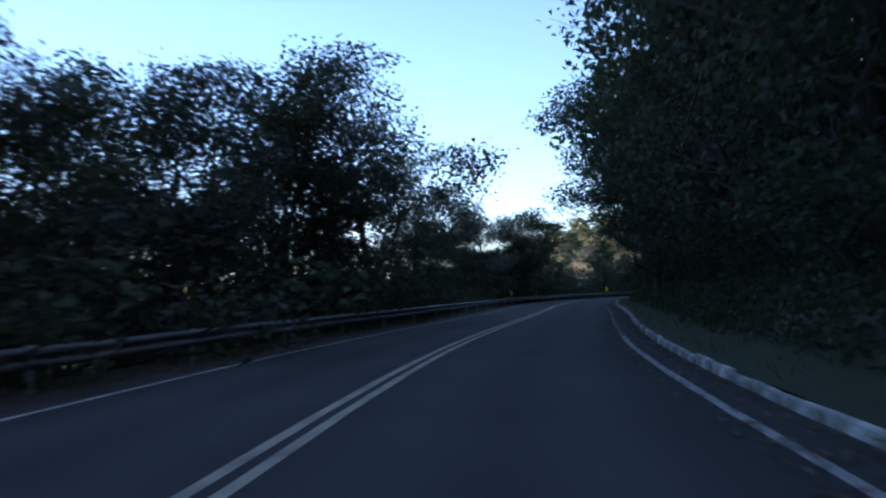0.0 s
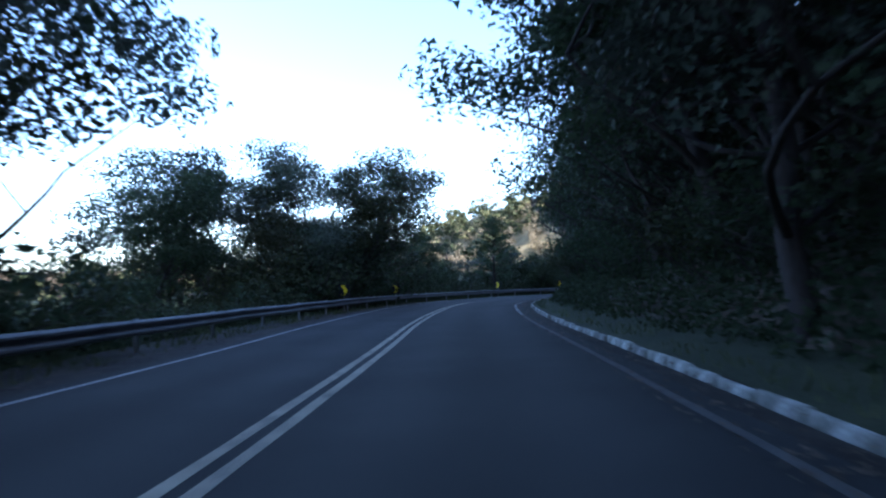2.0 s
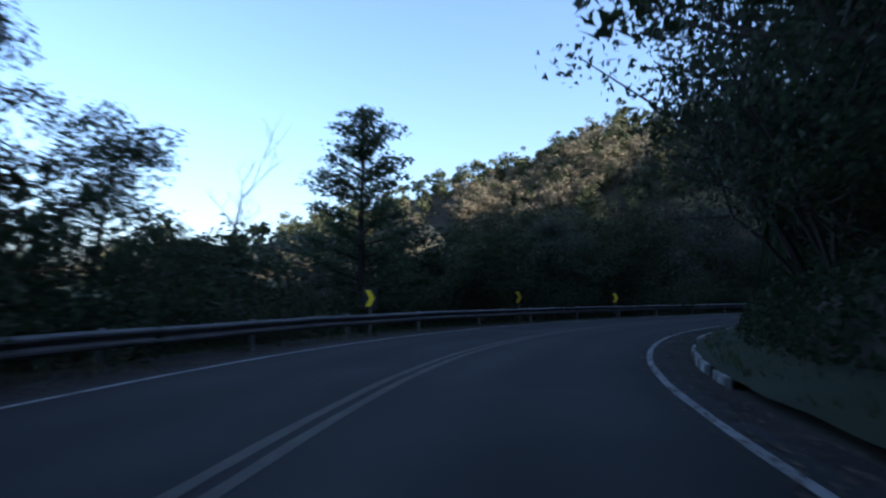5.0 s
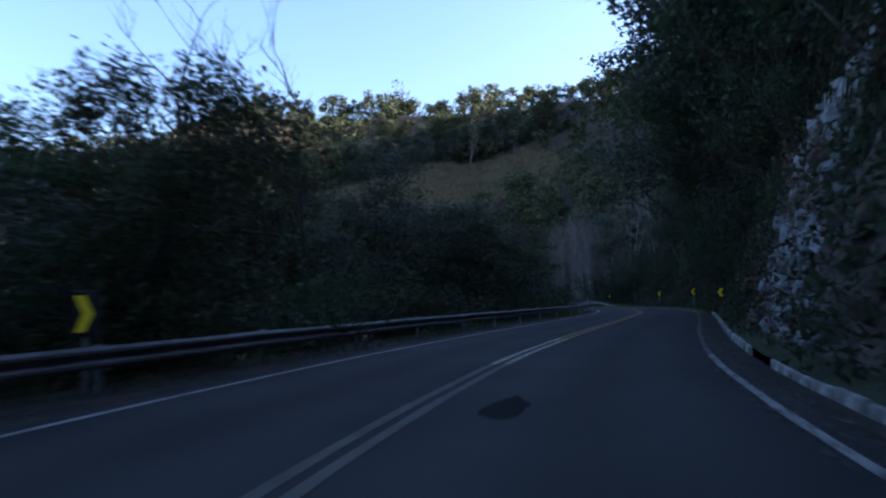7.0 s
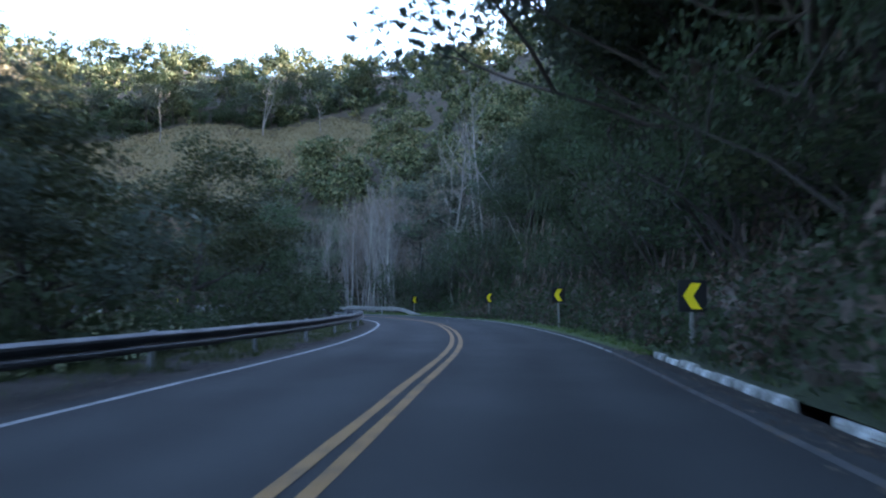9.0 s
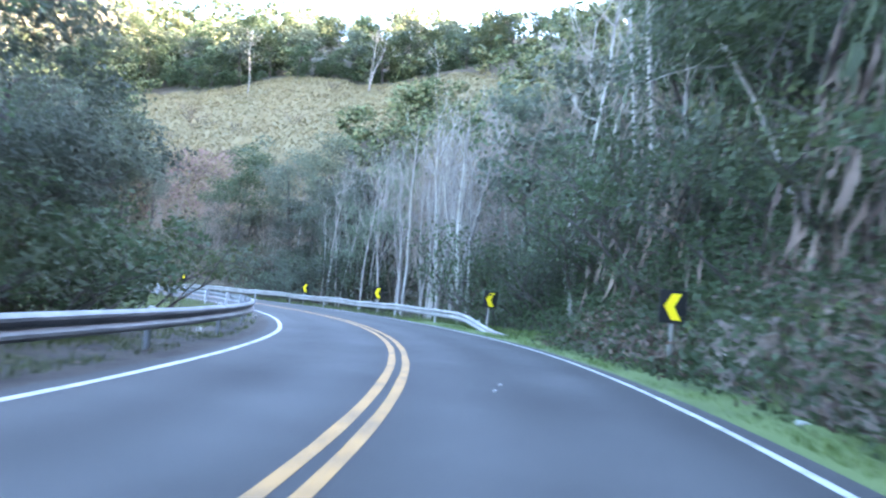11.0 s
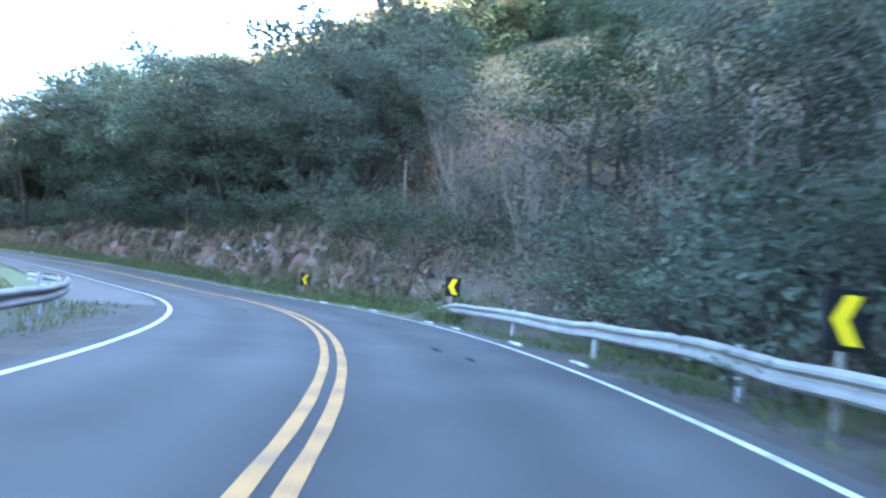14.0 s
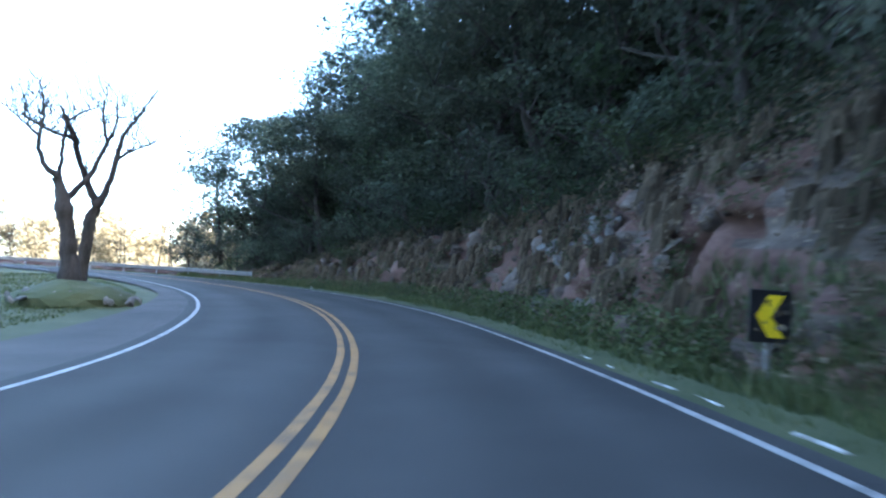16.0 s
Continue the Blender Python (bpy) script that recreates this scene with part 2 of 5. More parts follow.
LEFT_WIDTH = ((0, 3.45), (60, 3.45), (80, 3.32), (100, 3.12), (130, 3.4), (190, 3.24), (215, 2.93), (235, 2.63), (250, 2.7), (265, 3.04), (280, 3.34), (295, 3.57), (333, 3.43), (400, 3.43))
RIGHT_WIDTH = ((0, 3.55), (80, 3.6), (100, 3.46), (190, 3.49), (215, 3.41), (235, 3.64), (255, 3.43), (280, 3.52), (310, 3.44), (400, 3.42))


def spline(points, step=0.5):
    """Catmull-Rom through the points, then even steps along it."""
    p = np.array(points, float)
    p = np.vstack([2 * p[0] - p[1], p, 2 * p[-1] - p[-2]])
    out = []
    for i in range(1, len(p) - 2):
        u = np.linspace(0, 1, 20, endpoint=False)[:, None]
        a, b, c, d = p[i - 1:i + 3]
        out.append(0.5 * (2 * b + (c - a) * u + (2 * a - 5 * b + 4 * c - d) * u * u + (3 * b - a - 3 * c + d) * u ** 3))
    q = np.vstack(out + [p[-2:-1]])
    s = np.concatenate([[0], np.cumsum(np.linalg.norm(np.diff(q, axis=0), axis=1))])
    even = np.arange(0, s[-1], step)
    return even, np.column_stack([np.interp(even, s, q[:, k]) for k in range(q.shape[1])])


STATION, LINE = spline(CENTRE)
TANGENT = np.gradient(LINE, axis=0)
TANGENT /= np.linalg.norm(TANGENT, axis=1)[:, None]
END = STATION[-1]


def road_xy(s, u):
    """World x, y of station s and offset u to the left of the centre line (arrays)."""
    s, u = np.broadcast_arrays(np.asarray(s, float), np.asarray(u, float))
    x, y = np.interp(s, STATION, LINE[:, 0]), np.interp(s, STATION, LINE[:, 1])
    tx, ty = np.interp(s, STATION, TANGENT[:, 0]), np.interp(s, STATION, TANGENT[:, 1])
    return x - ty * u, y + tx * u


def heading(s):
    """Degrees by which the road's direction at s is turned from +y."""
    tx, ty = np.interp(s, STATION, TANGENT[:, 0]), np.interp(s, STATION, TANGENT[:, 1])
    return math.degrees(math.atan2(-tx, ty))


def station_of(x, y):
    """Nearest station and signed offset of points (arrays)."""
    x, y = np.asarray(x, float).ravel(), np.asarray(y, float).ravel()
    s, u = np.empty(len(x)), np.empty(len(x))
    for i in range(0, len(x), 4000):
        dx, dy = x[i:i + 4000, None] - LINE[None, :, 0], y[i:i + 4000, None] - LINE[None, :, 1]
        d = dx * dx + dy * dy
        j = d.argmin(1)
        k = np.arange(len(j))
        side = TANGENT[j, 0] * dy[k, j] - TANGENT[j, 1] * dx[k, j]
        s[i:i + 4000], u[i:i + 4000] = STATION[j], np.sqrt(d[k, j]) * np.where(side >= 0, 1, -1)
    return s, u


def left_width(s):
    return np.interp(s, *zip(*LEFT_WIDTH))


def right_width(s):
    return np.interp(s, *zip(*RIGHT_WIDTH))


def bumps(x, y, size, seed=0.0):
    """Smooth value noise between about -1 and 1 (arrays)."""
    x, y = np.asarray(x) / size, np.asarray(y) / size
    total = 0
    for k, (ax, ay, ph) in enumerate(((1.0, 0.37, 0.3), (-0.43, 1.1, 1.7), (0.81, -0.9, 4.1), (1.9, 1.3, 2.2), (-2.1, 1.7, 5.0), (3.7, -2.9, 0.9), (2.6, 4.3, 3.3))):
        total = total + np.sin(ax * x * 2 + ay * y * 2 + ph + seed * (1.3 + k)) / (1 + 0.45 * k)
    return total / 2.4


def smooth(a, b, v):
    t = np.clip((np.asarray(v, float) - a) / (b - a), 0, 1)
    return t * t * (3 - 2 * t)


def road_z(s):
    """The road is level, then climbs round the last bend."""
    e = np.maximum(0, np.asarray(s, float) - 284)
    return np.where(e < 12, e * e * 0.05 / 24, 0.05 * (e - 6))


def bank_height(s):
    """How high the steep cut beside the road stands."""
    return np.interp(s, (0, 110, 140, 166, 174, 184, 192, 205, 228, 238, 270, 278, 290, 312, 322, 330, 400),
                     (1.2, 1.2, 1.6, 2.6, 5.2, 5.0, 2.6, 1.8, 1.8, 0.6, 0.5, 2.0, 3.3, 2.4, 1.2, 0.2, 0.1))


def bank_foot(s):
    """Offset at which the bank begins to rise."""
    return np.interp(s, (0, 148, 168, 400), (5.9, 5.9, 5.0, 4.95))


def hill_slope(s):
    return np.interp(s, (0, 130, 165, 234, 252, 290, 400), (0.85, 0.85, 1.0, 1.0, 0.6, 0.66, 0.66))


def far_ridge(x, y):
    """The wooded ridge that closes the view up the valley."""
    px, py, pz = (-60, 0, 30, 60, 100, 127, 160, 196, 240), (380, 365, 350, 330, 300, 280, 245, 229, 205), (6, 18, 26, 36, 44, 46, 52, 60, 64)
    return np.interp(x, px, pz) - 0.32 * np.abs(y - np.interp(x, px, py)) - 0.4 * np.maximum(0, -60 - x)


def ground_z(s, u, x, y):
    """Height of the land: hill on the right, valley on the left."""
    d = np.maximum(0, -u - bank_foot(s))
    run = 1.5
    gully = smooth(236, 243, s) * (1 - smooth(268, 276, s))
    steep = bank_height(s) * smooth(0, run, d)
    # Upper slopes out of sight are steepened to block sun from road and clearing.
    slope = hill_slope(s) * np.clip(d - run, 0, 30) + np.interp(s, (0, 120, 165, 255, 285), (0.95, 0.95, 0.72, 0.72, 0.58)) * np.clip(d - run - 30, 0, 70) - 0.05 * np.maximum(0, d - 112)
    cap = np.maximum(3 + 0.8 * np.maximum(x - 66, -4), 0) + 90 * (1 - smooth(172, 205, y))
    low = np.minimum(slope, cap)
    hill = steep + low - gully * (1.7 * smooth(0.3, 2.5, d) * (1 - smooth(9, 18, d)))
    hill = hill + bumps(x, y, 9.0) * 0.55 * smooth(2, 12, d) + bumps(x, y, 34.0, 1.0) * 2.4 * smooth(10, 60, d)
    hill = np.where(s > END - 9, np.minimum(hill, 2.5), hill)
    hill = np.maximum(hill, far_ridge(x, y) - 45 * (1 - smooth(6, 50, d)))
    e = np.maximum(0, u - 5.6)
    fall = np.interp(s, (0, 200, 235, 262, 400), (0.46, 0.46, 0.30, 0.05, 0.0))
    valley = -fall * np.clip(e, 0, 26) - 0.10 * np.clip(e - 26, 0, 40) + 0.12 * np.clip(e - 130, 0, 190)
    valley = valley + bumps(x, y, 12.0, 2.0) * 0.4 * smooth(2, 14, e)
    near = np.where(np.abs(u) < 5.6, -0.10 + 0.02 * bumps(x, y, 1.7), 0)
    far = np.hypot(x - 60, y - 140)
    side = np.where(u < 0, hill, valley) * (1 - smooth(420, 900, far))
    return side + near - 0.03 + road_z(s)


def ground_at(s, u):
    """x, y, z on the land at station and offset (arrays). The offset is measured again, so that bends do not matter."""
    x, y = road_xy(s, u)
    x, y = np.atleast_1d(x), np.atleast_1d(y)
    s2, u2 = station_of(x, y)
    return x, y, ground_z(s2, u2, x, y)


# ---- mesh helpers ----
def mesh_of(name, verts, faces, mats, smooth_shade=False, index=None):
    """A mesh from an array of points and an array (or list) of faces."""
    me = bpy.data.meshes.new(name)
    verts = np.ascontiguousarray(verts, np.float32).reshape(-1, 3)
    if isinstance(faces, np.ndarray):
        k = faces.shape[1]
        me.vertices.add(len(verts))
        me.vertices.foreach_set("co", verts.ravel())
        me.loops.add(faces.size)
        me.loops.foreach_set("vertex_index", np.ascontiguousarray(faces, np.int32).ravel())
        me.polygons.add(len(faces))
        me.polygons.foreach_set("loop_start", np.arange(0, faces.size, k, dtype=np.int32))
    else:
        me.from_pydata([tuple(v) for v in verts], [], faces)
    for m in (mats if isinstance(mats, (list, tuple)) else [mats]):
        me.materials.append(m)
    if index is not None:
        me.polygons.foreach_set("material_index", np.ascontiguousarray(index, np.int32))
    me.update(calc_edges=True)
    if smooth_shade:
        me.polygons.foreach_set("use_smooth", np.ones(len(me.polygons), bool))
    me.validate()
    return me


def child(name, data, parent, label=""):
    ob = new(name, data)
    ob.parent = parent
    if label:
        tagged(ob, label)
    return ob


def part(name, bm, mat, parent, label=""):
    me = bpy.data.meshes.new(name)
    bm.to_mesh(me)
    bm.free()
    me.materials.append(mat)
    return child(name, me, parent, label)


def box_bm(sx, sy, sz, centre=(0, 0, 0), bevel=0.0):
    bm = bmesh.new()
    bmesh.ops.create_cube(bm, size=1.0, matrix=Matrix.Translation(centre) @ Matrix.Diagonal((sx, sy, sz, 1)))
    if bevel:
        bmesh.ops.bevel(bm, geom=bm.edges[:], offset=bevel, segments=1, affect="EDGES")
    return bm


def grid_faces(rows, cols):
    """Quads of a grid of points stored row by row."""
    i = np.arange(rows - 1)[:, None] * cols + np.arange(cols - 1)[None]
    i = i.ravel()
    return np.column_stack([i, i + 1, i + cols + 1, i + cols])


def strip(name, s0, s1, ulo, uhi, z, mat, step=1.0, cols=2, kind="structure", label="", category="", wob=0.0, parent=None):
    """A band along the road between two offsets (functions or numbers)."""
    s = np.arange(s0, s1 + 1e-6, step)
    lo = np.zeros(len(s)) + (ulo(s) if callable(ulo) else ulo)
    hi = np.zeros(len(s)) + (uhi(s) if callable(uhi) else uhi)
    w = np.linspace(0, 1, cols)[None]
    u = lo[:, None] * (1 - w) + hi[:, None] * w
    if wob:
        u = u + wob * bumps(s[:, None] * 1.0, w * 3, 0.9, 3.0)
    x, y = road_xy(s[:, None], u)
    zz = (z(s[:, None], u) if callable(z) else np.full(u.shape, z)) + road_z(s)[:, None]
    me = mesh_of(name, np.stack([x, y, zz], -1).reshape(-1, 3), grid_faces(len(s), cols)[:, ::-1], mat)
    me.attributes.new("across", "FLOAT", "POINT").data.foreach_set("value", np.ascontiguousarray(u, np.float32).ravel())
    ob = new(name, me)
    if parent:
        ob.parent = parent
        return ob
    return tagged(ob, label, category, kind=kind)


# ---- the land: one sheet, fine by the road and coarse far off ----
def axis(lo, hi, step, reach):
    core = np.arange(lo, hi + step, step)
    out, d = [], step
    while (sum(out) if out else 0) < reach:
        d *= 1.17
        out.append(d)
    far = np.cumsum(out)
    return np.concatenate([core[0] - far[::-1], core, core[-1] + far])


def clearing(x, y):
    """1 on the grassy clearing of the far hillside."""
    a, b = (x - 134) * 0.78 - (y - 198.5) * 0.62, (x - 134) * 0.62 + (y - 198.5) * 0.78
    upper = ((a / 35) ** 2 + (b / np.where(b > 0, 11.0, 18.0)) ** 2 + 0.3 * bumps(x, y, 7.0)) < 1
    lower = ((x - 116.5) / 11) ** 2 + ((y - 184) / 13) ** 2 + 0.35 * bumps(x, y, 5.0, 1.0) < 1
    return upper | lower


def build_ground():
    xs, ys = axis(-34, 142, 1.45, 1900), axis(-66, 268, 1.45, 1900)
    gx, gy = np.meshgrid(xs, ys)
    x, y = gx.ravel(), gy.ravel()
    s, u = station_of(x, y)
    z = ground_z(s, u, x, y)
    behind = -u - bank_foot(s)      # the cut faces stand in front of the land
    cut = (((s > 277) & (s < END - 6)) | ((s > 151) & (s < 234))) & (behind > -1.6) & (behind < 1.6)
    z = np.where(cut, np.minimum(z, road_z(s) - 0.35), z)
    f = grid_faces(len(ys), len(xs))
    cx, cy = x[f].mean(1), y[f].mean(1)
    fs, fu = s[f[:, 0]], u[f].mean(1)
    idx = np.zeros(len(f), int)
    idx[clearing(cx, cy)] = 4
    idx[(fu > 4) & (fu < 60) & (fs > 236)] = 1
    idx[(fu > 75)] = 1
    idx[(cy > 214) & (cx < 66) & (cx > -150)] = 3
    idx[(fu > 110)] = 3
    red = ((cx - 113) / 7) ** 2 + ((cy - 186) / 11) ** 2 < 1
    idx[red & (fu < -9)] = 2
    ob = new("ground", mesh_of("ground", np.column_stack([x, y, z]), f, [SOIL, GRASS_GROUND, RED_BANK, DRY_MEADOW, HILL_GRASS], True, idx))
    tagged(ob, "wooded hillside and valley floor of dark soil and grass", "ground", kind="structure")


build_ground()

ROAD_EDGE_L = lambda s: left_width(s) + 0.32
ROAD_EDGE_R = lambda s: -right_width(s) - 0.3
strip("road", 0, END - 1, ROAD_EDGE_R, ROAD_EDGE_L, lambda s, u: 0.0 * s + 0.0 * u, ASPHALT, 1.0, 9, label="grey worn asphalt road with two lanes", category="road")


def line_paint(name, s0, s1, offset, width, mat, label):
    f0 = lambda s: (offset(s) if callable(offset) else offset) - width / 2
    f1 = lambda s: (offset(s) if callable(offset) else offset) + width / 2
    strip(name, s0, s1, f0, f1, 0.005, mat, 0.5, 2, label=label, category="road marking", wob=0.008)


line_paint("edge_line", 0, END - 1, left_width, 0.11, WHITE_LINE, "worn white edge line along the guard rail side")
for start, stop, paint, state in ((0, 76, WHITE_LINE, "worn white edge line along the hill side"), (76, 112, FADED_WHITE, "almost worn-off edge line along the hill side"), (112, 174, WHITE_LINE, "worn white edge line along the hill side"),
                                  (174, 205, FADED_WHITE, "almost worn-off edge line along the hill side"), (205, END - 1, WHITE_LINE, "worn white edge line along the hill side")):
    line_paint("edge_line", start, stop, lambda s: -right_width(s), 0.105, paint, state)
# The early stretches carry cool light and shade in their paint colour.
for start, stop, paint, state in ((0, 131, PALE_YELLOW, "yellow stripe of the double centre line, paled for cool light"), (131, 172, SHADE_YELLOW, "yellow stripe of the double centre line, dimmed for deep shade"), (172, 179, PALE_YELLOW, "yellow stripe of the double centre line, paled for cool light"), (179, END - 1, YELLOW_LINE, "faded yellow stripe of the double centre line")):
    for side in (0.115, -0.115):
        line_paint("centre_line", start, stop, side, 0.12, paint, state)


strip("verge", 0, 275, ROAD_EDGE_L, lambda s: np.interp(s, (0, 258, 275), (5.9, 5.9, 7.0)), lambda s, u: -0.012 - 0.03 * (u - 3.4) / 2 + 0.018 * bumps(s, u * 4, 0.8, 1.0) * (u > left_width(s) + 0.5), SHOULDER, 0.5, 9, label="dark gravelly verge below the guard rail", category="verge")
strip("verge", 275, END - 1, ROAD_EDGE_L, lambda s: np.interp(s, (262, 275, 292, 310, 400), (5.9, 7.2, 6.2, 4.6, 4.6)), lambda s, u: -0.010 - 0.012 * (u - 3.4) + 0.006 * bumps(s, u * 2, 3.1, 1.0) * (u > left_width(s) + 0.5), LAYBY, 0.5, 9, label="worn grey asphalt lay-by beside the road", category="verge")
strip("gutter", 0, 206, -4.21, ROAD_EDGE_R, lambda s, u: -0.012 - 0.05 * np.clip((-u - 3.75) / 0.45, 0, 1) + 0.006 * bumps(s, u * 5, 0.7), SHOULDER, 0.5, 5, label="dark drainage gutter strewn with leaves", category="gutter")
strip("grass_verge", 0, 206, lambda s: -bank_foot(s) - 0.35, -4.352, lambda s, u: 0.02 + 0.10 * (-u - 4.352) + 0.02 * bumps(s, u * 4, 0.8), SHADED_VERGE, 0.5, 5, label="verge behind the white kerb, coloured dark for tree shade", category="verge")
strip("verge", 247, 275, -5.3, ROAD_EDGE_R, lambda s, u: -0.012 - 0.02 * (-u - 3.7) + 0.02 * bumps(s, u * 4, 0.8) * (u < -right_width(s) - 0.5), SHOULDER, 0.5, 7, label="brown weedy verge under the short guard rail", category="verge")
for start, stop in ((206, 247), (275, END - 1)):
    strip("grass_verge", start, stop, -5.3, ROAD_EDGE_R, lambda s, u: -0.012 + 0.03 * (-u - 3.7) + 0.02 * bumps(s, u * 4, 0.8) * (u < -right_width(s) - 0.5), LUSH_GROUND if start < 250 else GRASS_GROUND, 0.5, 7, label="green grass verge at the foot of the bank", category="verge")


# ---- steep cut bank on the hill side ----
def build_bank(name, s0, s1, mats, label, seed, rocky):
    """A cut face broken into upright blocks, with ledges and cracks between them."""
    ss, n = np.arange(s0, s1 + 0.01, 0.28), 24
    v = np.linspace(0, 1, n)
    pts = []
    for s in ss:
        h = float(bank_height(s)) + 0.35
        fade = min(1, (s - s0) / 3 + 0.02, (s1 - s) / 3 + 0.02)
        for t in v:
            z = h * t * fade - 0.06 + float(road_z(s))
            u = -float(bank_foot(s)) - 0.05 - 1.55 * t ** 1.5
            x, y = road_xy(s, u)
            p = Vector((float(x) / 1.3, float(y) / 1.3, z / 0.75 + seed))
            d = noise.noise(p) * 0.32 + noise.noise(p * 2.7) * 0.14
            q = Vector((float(x) * 1.5, float(y) * 1.5, z * 0.8 + seed * 3)) + Vector((noise.noise(p * 1.7), noise.noise(p * 1.9), noise.noise(p * 2.1))) * 0.35
            far, near = noise.voronoi(q)
            block = noise.cell(near[0] * 7.3)
            crack = 1 - min(1.0, (far[1] - far[0]) / 0.16)
            d += rocky * (0.42 * (block - 0.5) - 0.24 * crack)
            d *= float(smooth(-0.02, 0.08, t))
            if 284.6 < s < 289.4:
                d = min(float(d), 0.05) - 0.06
            x, y = road_xy(s, u + float(d) * 0.9)
            pts.append((float(x), float(y), z + 0.08 * float(noise.noise(p * 3.1)) * t))
    f = grid_faces(len(ss), n)
    P = np.array(pts)
    c = P[f].mean(1)
    idx = (bumps(c[:, 0], c[:, 1], 2.2, seed) + 0.6 * bumps(c[:, 2] * 3, c[:, 0], 1.0, seed) > 0.15).astype(int)
    ob = new(name, mesh_of(name, P, f, mats, False, idx))
    return tagged(ob, label, "rock bank", kind="structure")


def rock_mesh(seed, mat):
    rng = np.random.default_rng(seed)
    bm = bmesh.new()
    bmesh.ops.create_icosphere(bm, subdivisions=1, radius=1.0)
    for v in bm.verts:
        v.co *= 0.65 + 0.6 * rng.random()
        v.co.z *= 0.8
    me = bpy.data.meshes.new("rock")
    bm.to_mesh(me)
    bm.free()
    me.materials.append(mat)
    return me


BANKS = [build_bank("bank", 0, 148, [SOIL, ROCK], "dark earth bank under overhanging trees", 1.0, 0.3),
         build_bank("rock_bank", 148, 237, [ROCK, SOIL], "dark broken rock face hung with creepers", 2.0, 1.0),
         build_bank("rock_bank", 274, END - 2, [RED_BANK, ROCK], "reddish-brown broken rock cutting with dry grass", 3.0, 1.0)]

# ---- whitewashed kerb blocks ----
def build_kerb(s0, s1, label, u=-4.31, gaps=0.04, top=0.035, width=0.095, seed=1, long=0.94):
    rng = np.random.default_rng(seed)
    base = tagged(new("kerb"), label, "kerb")
    bm = box_bm(width, long, 0.34, (0, 0, top - 0.17), 0.018)
    for v in bm.verts:
        v.co += Vector(rng.normal(0, 0.006, 3))
    me = bpy.data.meshes.new("kerb_block")
    bm.to_mesh(me)
    bm.free()
    me.materials.append(KERB_WHITE)
    for s in np.arange(s0, s1, 0.97):
        if rng.random() < gaps + 0.3 * (104 < s < 160) + 0.3 * (160 < s < 188):
            continue
        x, y = road_xy(s, u + rng.normal(0, 0.015))
        b = child("kerb_block", me, base)
        b.matrix_basis = pose(float(x), float(y), float(road_z(s)) + rng.normal(0, 0.012), rng.normal(0, 0.5), rng.normal(0, 1.0), heading(s) + rng.normal(0, 0.6))
    return base


build_kerb(50, 205, "low kerb of whitewashed concrete blocks, chipped and mossy")
build_kerb(264, 293, "broken white kerb stones half buried in the verge", u=-3.98, gaps=0.6, top=0.01, width=0.07, seed=4, long=0.7)

# ---- guard rails ----
LEFT_RAIL = ((0, 4.6), (60, 4.7), (175, 4.7), (195, 4.4), (215, 3.7), (235, 3.45), (248, 3.5), (258, 3.9), (268, 4.9), (276, 5.9), (283, 7.2))
RIGHT_RAIL = ((237, -5.1), (241, -4.75), (255, -4.7), (268, -4.75), (274, -4.9), (277, -5.05))
BEAM = ((0.0, 0.0), (0.03, 0.005), (0.078, 0.045), (0.078, 0.085), (0.012, 0.135), (0.012, 0.165), (0.078, 0.215), (0.078, 0.255), (0.03, 0.295), (0.0, 0.30))


